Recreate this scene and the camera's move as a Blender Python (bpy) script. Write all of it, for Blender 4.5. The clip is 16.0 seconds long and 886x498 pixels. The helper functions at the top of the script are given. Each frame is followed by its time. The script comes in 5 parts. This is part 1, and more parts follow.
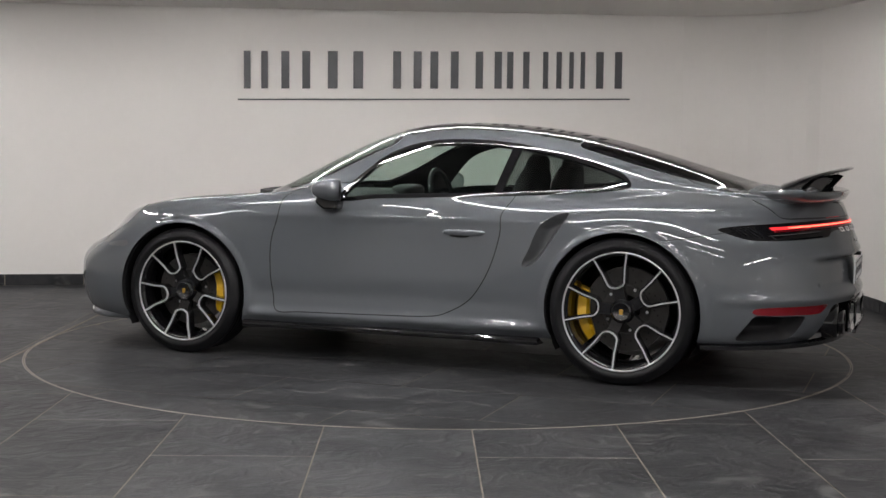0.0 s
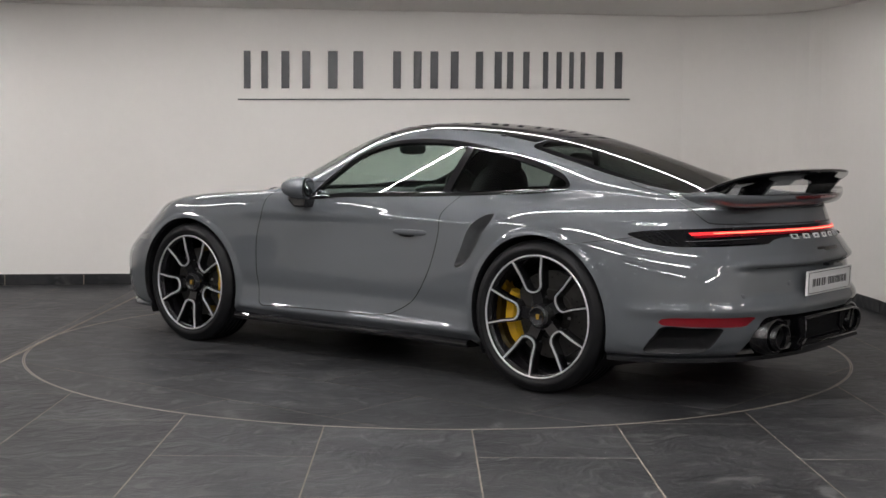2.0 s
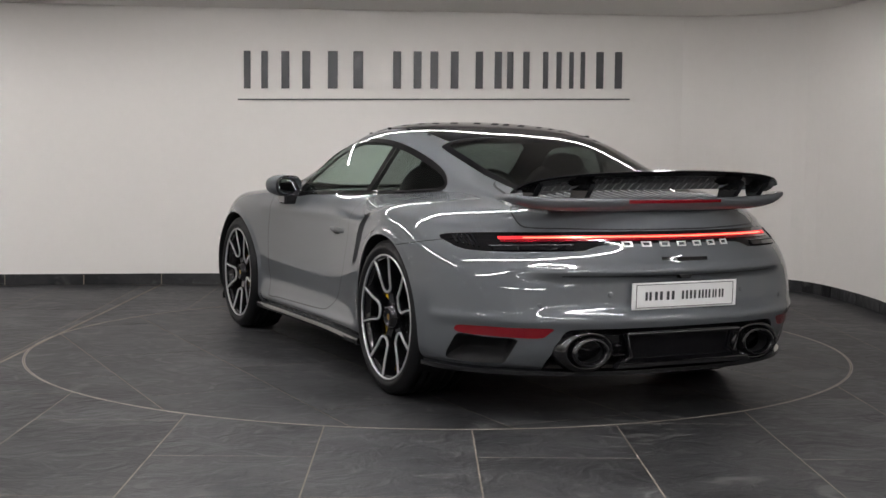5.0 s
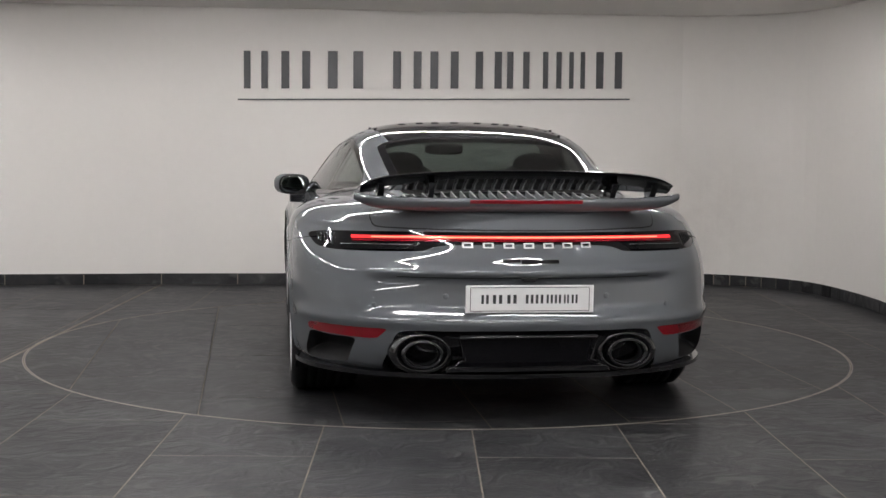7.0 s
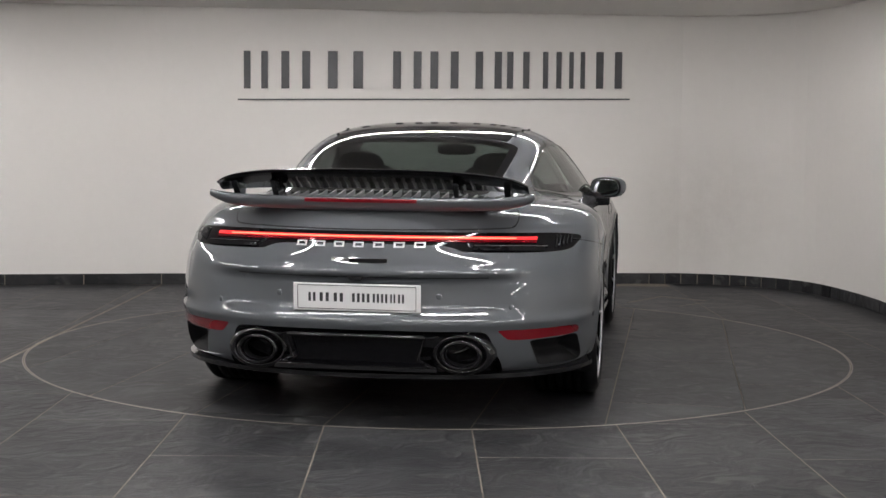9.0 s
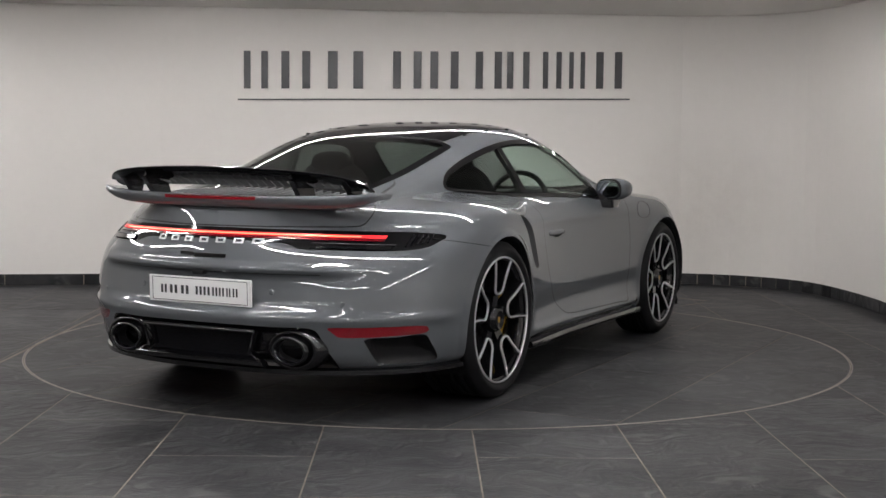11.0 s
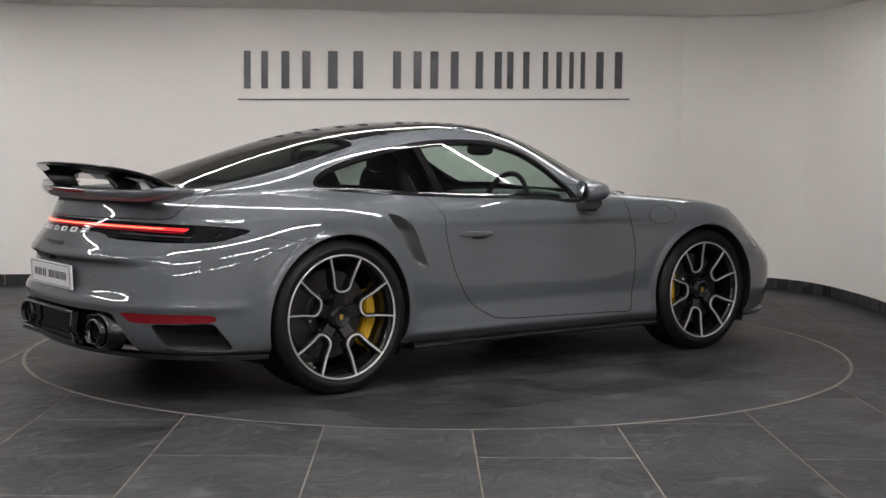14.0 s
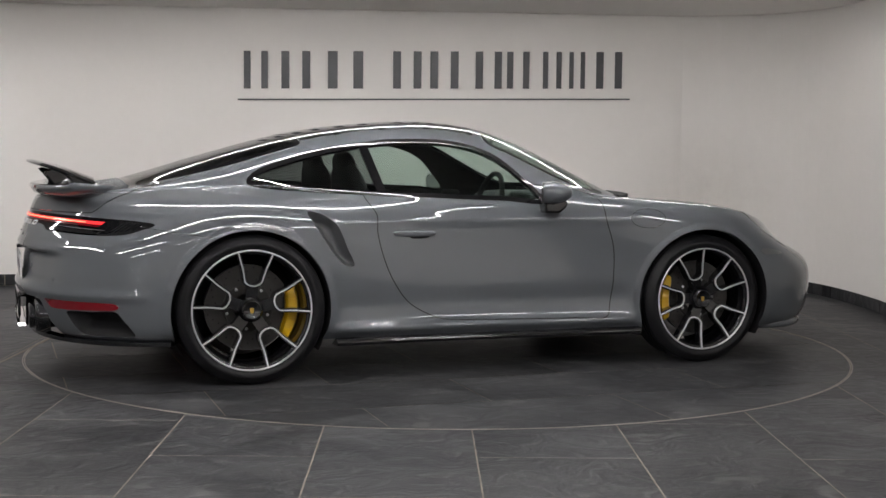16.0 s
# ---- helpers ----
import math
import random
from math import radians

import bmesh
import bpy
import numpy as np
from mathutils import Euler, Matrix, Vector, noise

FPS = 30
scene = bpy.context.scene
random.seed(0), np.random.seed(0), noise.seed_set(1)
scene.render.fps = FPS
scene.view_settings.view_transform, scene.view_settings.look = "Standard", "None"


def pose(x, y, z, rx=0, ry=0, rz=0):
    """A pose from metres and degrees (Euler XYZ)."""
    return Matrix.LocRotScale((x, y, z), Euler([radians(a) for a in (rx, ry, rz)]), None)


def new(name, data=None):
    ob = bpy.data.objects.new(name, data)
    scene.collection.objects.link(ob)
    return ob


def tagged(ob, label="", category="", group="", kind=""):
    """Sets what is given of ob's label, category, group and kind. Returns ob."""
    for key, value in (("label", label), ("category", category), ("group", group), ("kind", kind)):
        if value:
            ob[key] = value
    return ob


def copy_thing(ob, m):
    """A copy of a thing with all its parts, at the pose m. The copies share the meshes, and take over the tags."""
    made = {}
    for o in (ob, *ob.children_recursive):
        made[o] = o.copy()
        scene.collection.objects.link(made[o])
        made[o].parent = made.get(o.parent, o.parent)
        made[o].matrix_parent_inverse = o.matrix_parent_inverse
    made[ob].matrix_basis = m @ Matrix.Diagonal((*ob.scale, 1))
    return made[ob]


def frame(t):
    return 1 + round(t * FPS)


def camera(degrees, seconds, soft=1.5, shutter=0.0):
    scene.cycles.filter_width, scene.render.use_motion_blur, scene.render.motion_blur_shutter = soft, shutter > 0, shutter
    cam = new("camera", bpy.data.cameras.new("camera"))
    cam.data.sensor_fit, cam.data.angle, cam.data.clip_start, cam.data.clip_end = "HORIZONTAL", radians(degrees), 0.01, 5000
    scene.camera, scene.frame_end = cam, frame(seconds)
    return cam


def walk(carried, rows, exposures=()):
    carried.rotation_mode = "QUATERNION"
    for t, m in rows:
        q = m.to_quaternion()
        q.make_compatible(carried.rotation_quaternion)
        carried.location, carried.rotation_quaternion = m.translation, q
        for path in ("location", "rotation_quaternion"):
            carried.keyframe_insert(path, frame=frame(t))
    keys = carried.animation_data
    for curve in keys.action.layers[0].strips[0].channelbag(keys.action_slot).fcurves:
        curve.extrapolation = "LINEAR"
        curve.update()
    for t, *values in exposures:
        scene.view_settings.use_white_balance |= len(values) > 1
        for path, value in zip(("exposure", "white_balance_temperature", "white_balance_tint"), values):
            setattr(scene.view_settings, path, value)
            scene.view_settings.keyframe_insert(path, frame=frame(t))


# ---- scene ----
cam = camera(36.05, 16.0, soft=1.5)
EYE = (0.0, -7.772, 1.181)
VIEW = pose(*EYE, 90 - 4.595, 0, -0.17) @ pose(0, 0, 0, 0, 0, 0.556)
walk(cam, [(0, VIEW), (16, VIEW)])

# ---- light ----
world = bpy.data.worlds.new("world")
scene.world = world
world.use_nodes = True
world.node_tree.nodes["Background"].inputs[0].default_value = (0.9, 0.92, 1, 1)
world.node_tree.nodes["Background"].inputs[1].default_value = 0.02
scene.view_settings.exposure = 0.0


# ---- materials ----
def material(name, colour, rough=0.5, metal=0.0, grain=0.0, scale=8.0, bump=0.0, coat=0.0, emit=None, power=0.0, spec=0.5):
    """A Principled material whose colour, roughness and relief vary at two scales."""
    m = bpy.data.materials.new(name)
    m.use_nodes = True
    nt = m.node_tree
    b = nt.nodes["Principled BSDF"]
    b.inputs["Base Color"].default_value = (*colour, 1)
    b.inputs["Roughness"].default_value = rough
    b.inputs["Metallic"].default_value = metal
    b.inputs["Coat Weight"].default_value = coat
    b.inputs["Coat Roughness"].default_value = 0.02
    b.inputs["Specular IOR Level"].default_value = spec
    if emit:
        b.inputs["Emission Color"].default_value = (*emit, 1)
        b.inputs["Emission Strength"].default_value = power
    if grain or bump:
        tc = nt.nodes.new("ShaderNodeTexCoord")
        big = nt.nodes.new("ShaderNodeTexNoise")
        big.inputs["Scale"].default_value = scale
        big.inputs["Detail"].default_value = 6
        fine = nt.nodes.new("ShaderNodeTexNoise")
        fine.inputs["Scale"].default_value = scale * 14
        fine.inputs["Detail"].default_value = 4
        mix = nt.nodes.new("ShaderNodeMix")
        mix.inputs["Factor"].default_value = 0.4
        nt.links.new(tc.outputs["Object"], big.inputs["Vector"])
        nt.links.new(tc.outputs["Object"], fine.inputs["Vector"])
        nt.links.new(big.outputs["Fac"], mix.inputs["A"])
        nt.links.new(fine.outputs["Fac"], mix.inputs["B"])
        if grain:
            ramp = nt.nodes.new("ShaderNodeValToRGB")
            ramp.color_ramp.elements[0].position = 0.3
            ramp.color_ramp.elements[1].position = 0.7
            ramp.color_ramp.elements[0].color = (*[c * (1 - grain) for c in colour], 1)
            ramp.color_ramp.elements[1].color = (*[min(1, c * (1 + grain)) for c in colour], 1)
            nt.links.new(mix.outputs["Result"], ramp.inputs["Fac"])
            nt.links.new(ramp.outputs["Color"], b.inputs["Base Color"])
        if bump:
            bp = nt.nodes.new("ShaderNodeBump")
            bp.inputs["Strength"].default_value = bump
            bp.inputs["Distance"].default_value = 0.004
            nt.links.new(mix.outputs["Result"], bp.inputs["Height"])
            nt.links.new(bp.outputs["Normal"], b.inputs["Normal"])
    return m


M = {
    "paint": material("grey_paint", (0.090, 0.098, 0.108), 0.5, 0.0, coat=1.0, spec=0.15),
    "black": material("gloss_black", (0.006, 0.006, 0.007), 0.08, 0.0, coat=0.6),
    "matt": material("matt_black", (0.010, 0.010, 0.011), 0.6, 0.0, 0.15, 20, 0.1, spec=0.2),
    "rubber": material("tyre_rubber", (0.008, 0.008, 0.009), 0.5, 0.0, 0.25, 18, 0.15, spec=0.22),
    "wall": material("wall_paint", (0.76, 0.735, 0.705), 0.85, 0.0, 0.02, 1.2, 0.08),
    "ceiling": material("ceiling_paint", (0.74, 0.715, 0.685), 0.9, 0.0, 0.02, 1.0, 0.05),
    "grout": material("pale_grout", (0.20, 0.172, 0.138), 0.8, 0.0, 0.3, 9, 0.1),
    "brass": material("worn_metal_trim", (0.22, 0.195, 0.165), 0.45, 0.25, 0.3, 12, 0.1),
    "sign": material("charcoal_sign", (0.035, 0.036, 0.04), 0.3, 0.0, 0.2, 6),
    "silver": material("machined_alloy", (0.62, 0.62, 0.63), 0.33, 0.55, 0.06, 30),
    "yellow": material("caliper_yellow", (0.72, 0.42, 0.01), 0.3, 0.0, 0.06, 15, coat=0.6),
    "disc": material("brake_disc", (0.04, 0.038, 0.036), 0.45, 0.4, 0.2, 30, 0.1),
    "red": material("red_lens", (0.19, 0.004, 0.010), 0.12, 0.0, 0.1, 30, coat=1.0),
    "glow": material("red_light_bar", (0.6, 0.01, 0.01), 0.2, emit=(1.0, 0.045, 0.055), power=1.0),
    "plate": material("white_plate", (0.78, 0.78, 0.78), 0.3, 0.0, 0.02, 6, coat=0.4),
    "smoke": material("smoked_lens", (0.006, 0.006, 0.007), 0.06, 0.0, 0.1, 30, spec=0.45),
    "gold": material("gold_badge", (0.5, 0.3, 0.06), 0.35, 0.7, 0.2, 60),
    "leather": material("black_leather", (0.02, 0.02, 0.021), 0.5, 0.0, 0.2, 25, 0.2),
    "mirror": material("mirror_glass", (0.5, 0.53, 0.54), 0.02, 1.0),
    "vent": material("vent_plastic", (0.016, 0.016, 0.017), 0.42, 0.0, 0.15, 40, 0.15),
    "gloss": material("deep_gloss_black", (0.004, 0.004, 0.005), 0.05, 0.0, 0.1, 20, spec=0.22),
    "core": material("light_bar_core", (0.6, 0.05, 0.02), 0.2, emit=(1.0, 0.34, 0.20), power=1.9),
    "satin": material("satin_black", (0.005, 0.005, 0.006), 0.32, 0.0, 0.1, 20, spec=0.2),
    "badge": material("badge_silver", (0.62, 0.62, 0.63), 0.3, 0.2, 0.05, 30),
    "slat": material("grille_slat_grey", (0.07, 0.072, 0.076), 0.35, 0.0, 0.1, 30),
    "fin": material("grille_fin_grey", (0.13, 0.133, 0.137), 0.35, 0.0, 0.1, 30),
    "lens": material("headlamp_lens", (0.13, 0.135, 0.14), 0.06, 0.0, 0.1, 30, coat=1.0),
    "lamp": material("led_strip", (1, 1, 1), 0.5, emit=(1, 0.972, 0.97), power=67),
    "bright_lamp": material("bright_led_strip", (1, 1, 1), 0.5, emit=(1, 0.972, 0.97), power=165),
}


def window_glass(name, tint, gloss=1.0):
    """A thin tinted pane: clear through, mirror-like at a slant."""
    m = bpy.data.materials.new(name)
    m.use_nodes = True
    nt = m.node_tree
    nt.nodes.remove(nt.nodes["Principled BSDF"])
    clear, shine, mix, slant, power, amount = (nt.nodes.new("ShaderNode" + k) for k in ("BsdfTransparent", "BsdfGlossy", "MixShader", "LayerWeight", "Math", "Math"))
    clear.inputs["Color"].default_value = (*tint, 1)
    shine.inputs["Roughness"].default_value = 0.01
    shine.inputs["Color"].default_value = (gloss, gloss, gloss, 1)
    slant.inputs["Blend"].default_value = 0.5
    power.operation, power.inputs[1].default_value = "POWER", 5.0
    amount.operation, amount.inputs[1].default_value, amount.inputs[2].default_value = "MULTIPLY_ADD", 0.93, 0.055
    nt.links.new(slant.outputs["Facing"], power.inputs[0])
    nt.links.new(power.outputs[0], amount.inputs[0])
    nt.links.new(amount.outputs[0], mix.inputs[0])
    nt.links.new(clear.outputs[0], mix.inputs[1])
    nt.links.new(shine.outputs[0], mix.inputs[2])
    nt.links.new(mix.outputs[0], nt.nodes["Material Output"].inputs["Surface"])
    return m


M["paint"].node_tree.nodes["Principled BSDF"].inputs["Coat IOR"].default_value = 1.68
M["glass"] = window_glass("side_glass", (0.70, 0.80, 0.75))
M["tinted"] = window_glass("tinted_glass", (0.30, 0.33, 0.32))
M["rear_glass"] = window_glass("rear_glass", (0.17, 0.195, 0.185), 0.75)


def scuffed_wall():
    """Plaster with a faint cloudy scuff low on the bend and soft roller marks."""
    m = M["wall"]
    nt = m.node_tree
    b = nt.nodes["Principled BSDF"]
    old = b.inputs["Base Color"].links[0].from_socket
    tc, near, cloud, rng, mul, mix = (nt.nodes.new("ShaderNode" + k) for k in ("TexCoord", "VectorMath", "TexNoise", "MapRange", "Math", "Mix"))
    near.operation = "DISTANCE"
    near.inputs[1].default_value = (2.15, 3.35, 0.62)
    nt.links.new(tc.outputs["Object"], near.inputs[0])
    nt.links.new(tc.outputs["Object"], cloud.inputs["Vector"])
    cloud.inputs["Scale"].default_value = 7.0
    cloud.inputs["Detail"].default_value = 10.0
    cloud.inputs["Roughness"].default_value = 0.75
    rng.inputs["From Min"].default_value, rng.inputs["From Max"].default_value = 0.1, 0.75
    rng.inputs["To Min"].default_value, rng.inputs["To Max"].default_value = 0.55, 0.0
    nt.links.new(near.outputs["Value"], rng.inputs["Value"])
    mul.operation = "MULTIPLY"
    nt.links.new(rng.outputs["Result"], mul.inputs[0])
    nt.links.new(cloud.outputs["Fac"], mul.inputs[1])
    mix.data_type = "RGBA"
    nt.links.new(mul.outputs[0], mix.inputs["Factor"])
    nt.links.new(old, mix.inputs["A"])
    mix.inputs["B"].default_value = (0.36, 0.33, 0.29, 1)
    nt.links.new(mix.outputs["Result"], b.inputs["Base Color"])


scuffed_wall()


# ---- mesh helpers ----
def mesh_of(name, verts, faces, smooth=True):
    me = bpy.data.meshes.new(name)
    me.from_pydata([tuple(map(float, v)) for v in verts], [], [tuple(f) for f in faces])
    me.update()
    if smooth:
        me.polygons.foreach_set("use_smooth", [True] * len(me.polygons))
    return me


def part(name, bm, mat, parent, label="", at=None, smooth=False):
    """Links a bmesh or a mesh as one object under a thing or part."""
    if isinstance(bm, bmesh.types.BMesh):
        me = bpy.data.meshes.new(name)
        bm.normal_update()
        bm.to_mesh(me)
        bm.free()
        if smooth:
            me.polygons.foreach_set("use_smooth", [True] * len(me.polygons))
    else:
        me = bm
    if not me.materials:
        me.materials.append(M[mat])
    ob = new(name, me)
    if at is not None:
        ob.matrix_basis = at
    ob.parent = parent
    if label:
        tagged(ob, label)
    return ob


def box(sx, sy, sz, bevel=0.0, m=None, seg=2):
    bm = bmesh.new()
    bmesh.ops.create_cube(bm, size=1, matrix=Matrix.Diagonal((sx, sy, sz, 1)))
    if bevel:
        bmesh.ops.bevel(bm, geom=bm.edges[:], offset=bevel, segments=seg, affect="EDGES", profile=0.6)
    if m is not None:
        bm.transform(m)
    return bm


def join(*bms):
    out = bmesh.new()
    for b in bms:
        me = bpy.data.meshes.new("tmp")
        b.to_mesh(me)
        b.free()
        out.from_mesh(me)
        bpy.data.meshes.remove(me)
    return out


def lathe(profile, n=64, axis="y", closed=False):
    """Turns a profile of (radius, along) round an axis."""
    vs, fs = [], []
    for i in range(n):
        a = 2 * math.pi * i / n
        for r, h in profile:
            vs.append((r * math.cos(a), h, r * math.sin(a)) if axis == "y" else (r * math.cos(a), r * math.sin(a), h))
    k = len(profile)
    for i in range(n):
        for j in range(k if closed else k - 1):
            j2 = (j + 1) % k
            fs.append((i * k + j, i * k + j2, (i + 1) % n * k + j2, (i + 1) % n * k + j))
    bm = bmesh.new()
    bv = [bm.verts.new(v) for v in vs]
    for f in fs:
        bm.faces.new([bv[i] for i in f])
    bmesh.ops.recalc_face_normals(bm, faces=bm.faces)
    return bm


def tube(points, r, n=8, closed=False):
    """A round bar along points."""
    pts = [Vector(q) for q in points]
    bm = bmesh.new()
    rings = []
    for i, q in enumerate(pts):
        a = pts[i - 1] if (i or closed) else q
        b = pts[(i + 1) % len(pts)] if (i < len(pts) - 1 or closed) else q
        rot = (b - a).to_track_quat("Z", "Y")
        rings.append([bm.verts.new(q + rot @ Vector((r * math.cos(2 * math.pi * k / n), r * math.sin(2 * math.pi * k / n), 0))) for k in range(n)])
    for i in range(len(rings) if closed else len(rings) - 1):
        for k in range(n):
            bm.faces.new((rings[i][k], rings[i][(k + 1) % n], rings[(i + 1) % len(rings)][(k + 1) % n], rings[(i + 1) % len(rings)][k]))
    if not closed:
        bm.faces.new(rings[0][::-1])
        bm.faces.new(rings[-1])
    bmesh.ops.recalc_face_normals(bm, faces=bm.faces)
    return bm


def prism(poly, y0, y1, axis="y", bevel=0.0):
    """A polygon (u, v) pushed from y0 to y1: along y (u=x, v=z), along x (u=y, v=z) or along z (u=x, v=y)."""
    put = {"y": lambda u, v, d: (u, d, v), "x": lambda u, v, d: (d, u, v), "z": lambda u, v, d: (u, v, d)}[axis]
    bm = bmesh.new()
    a = [bm.verts.new(put(u, v, y0)) for u, v in poly]
    b = [bm.verts.new(put(u, v, y1)) for u, v in poly]
    bm.faces.new(a)
    bm.faces.new(b[::-1])
    n = len(poly)
    for i in range(n):
        bm.faces.new((a[i], b[i], b[(i + 1) % n], a[(i + 1) % n]))
    bmesh.ops.recalc_face_normals(bm, faces=bm.faces)
    if bevel:
        bmesh.ops.bevel(bm, geom=bm.edges[:], offset=bevel, segments=2, affect="EDGES", profile=0.6)
    return bm


def curve(xs, ys):
    """A smooth curve through points that does not overshoot (monotone cubic)."""
    x, y = np.array(xs, float), np.array(ys, float)
    if x[0] > x[-1]:
        x, y = x[::-1], y[::-1]
    h = np.diff(x)
    d = np.diff(y) / h
    m = np.zeros(len(x))
    m[0], m[-1] = d[0], d[-1]
    for i in range(1, len(x) - 1):
        if d[i - 1] * d[i] > 0:
            w1, w2 = 2 * h[i] + h[i - 1], h[i] + 2 * h[i - 1]
            m[i] = (w1 + w2) / (w1 / d[i - 1] + w2 / d[i])

    def at(q):
        q = np.clip(np.asarray(q, float), x[0], x[-1])
        i = np.clip(np.searchsorted(x, q, side="right") - 1, 0, len(x) - 2)
        t = (q - x[i]) / h[i]
        return (1 + 2 * t) * (1 - t) ** 2 * y[i] + t * (1 - t) ** 2 * h[i] * m[i] + t * t * (3 - 2 * t) * y[i + 1] + t * t * (t - 1) * h[i] * m[i + 1]
    return at


# ---- room ----
CEIL = 2.21
# plan of the wall's inner face: a straight back wall, a rounded corner, then the side
WALL = [(-7.0, 2.50), (-3.45, 2.91), (-2.224, 3.105), (0.0, 3.33), (1.75, 3.51), (2.04, 3.52), (2.20, 3.485), (2.396, 3.416), (2.622, 3.28), (2.81, 3.085), (2.945, 2.83), (3.035, 2.40), (3.085, 1.82), (3.09, 1.4), (3.10, 0.7)]


def smooth_path(pts, step=0.1):
    out = []
    P = [Vector((*q, 0)) for q in pts]
    for i in range(len(P) - 1):
        a, b, c, d = P[max(i - 1, 0)], P[i], P[i + 1], P[min(i + 2, len(P) - 1)]
        n = max(1, int((c - b).length / step)) if (c - b).length < 1.2 else 1
        for k in range(n):
            t = k / n
            if n == 1:
                out.append(b.copy())
            else:
                out.append(0.5 * (2 * b + (c - a) * t + (2 * a - 5 * b + 4 * c - d) * t * t + (3 * b - a - 3 * c + d) * t ** 3))
    out.append(P[-1])
    return [(q.x, q.y) for q in out]


def offset(path, d):
    """The path moved sideways to its left by d."""
    out = []
    for i, (x, y) in enumerate(path):
        a, b = path[max(i - 1, 0)], path[min(i + 1, len(path) - 1)]
        v = Vector((b[0] - a[0], b[1] - a[1])).normalized()
        out.append((x - v.y * d, y + v.x * d))
    return out


def strip(path, d0, d1, z0, z1):
    """A wall along a path between two sideways offsets."""
    a, b = offset(path, d0), offset(path, d1)
    bm = bmesh.new()
    rows = [[bm.verts.new((*q, z)) for q, z in ((a[i], z0), (a[i], z1), (b[i], z1), (b[i], z0))] for i in range(len(path))]
    for i in range(len(rows) - 1):
        for k in range(4):
            bm.faces.new((rows[i][k], rows[i][(k + 1) % 4], rows[i + 1][(k + 1) % 4], rows[i + 1][k]))
    bm.faces.new(rows[0][::-1])
    bm.faces.new(rows[-1])
    bmesh.ops.recalc_face_normals(bm, faces=bm.faces)
    return bm


wall_path = smooth_path(WALL)
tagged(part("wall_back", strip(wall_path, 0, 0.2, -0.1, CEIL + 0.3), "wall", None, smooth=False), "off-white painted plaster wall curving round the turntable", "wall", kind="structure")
tagged(part("wall_rear", strip([(3.30, 0.7), (5.2, 0.7), (5.2, -9.8), (-7.0, -9.8), (-7.0, 2.50)], 0.003, 0.2, -0.1, CEIL + 0.3), "wall", None), "plain off-white painted wall of the showroom", "wall", kind="structure")
tagged(part("ceiling", box(16, 14.6, 0.1, m=Matrix.Translation((0.6, -3.1, CEIL + 0.05))), "ceiling", None), "off-white painted plaster ceiling with strip lights", "ceiling", kind="structure")


# ---- light strips on the ceiling ----
def strip_light(length, w, glow="lamp"):
    light = tagged(new("strip_light"), "slim white strip light on the ceiling", "ceiling light", "ceiling lights")
    part("strip", box(length, w, 0.004), glow, light, "glowing white strip", at=Matrix.Translation((0, 0, -0.008)))
    part("tray", box(length + 0.01, w + 0.01, 0.005, m=Matrix.Translation((0, 0, -0.003))), "ceiling", light)
    return light


over = strip_light(3.85, 0.024, "bright_lamp")
over.matrix_basis = pose(-0.17, -0.92, CEIL - 0.001)
copy_thing(over, pose(-0.17, -2.75, CEIL - 0.001))
far = strip_light(5.0, 0.038)
far.matrix_basis = pose(-0.1, 1.8, CEIL - 0.001)
# strips at x -3.9 and 3.9: unseen fill, added to brighten the side walls
first = strip_light(2.4, 0.08)
first.matrix_basis = pose(-3.9, 0.9, CEIL - 0.001, 0, 0, 90)
for x, y, a in ((-3.9, -2.0, 90), (-2.6, -4.6, 0), (0.6, -4.6, 0), (-2.6, -7.6, 0), (0.6, -7.6, 0), (3.9, -4.6, 90), (3.9, -7.4, 90)):
    copy_thing(first, pose(x, y, CEIL - 0.001, 0, 0, a))


# ---- floor, turntable and skirting ----
RADIUS = 2.281
TW, TL = 0.6076, 1.21


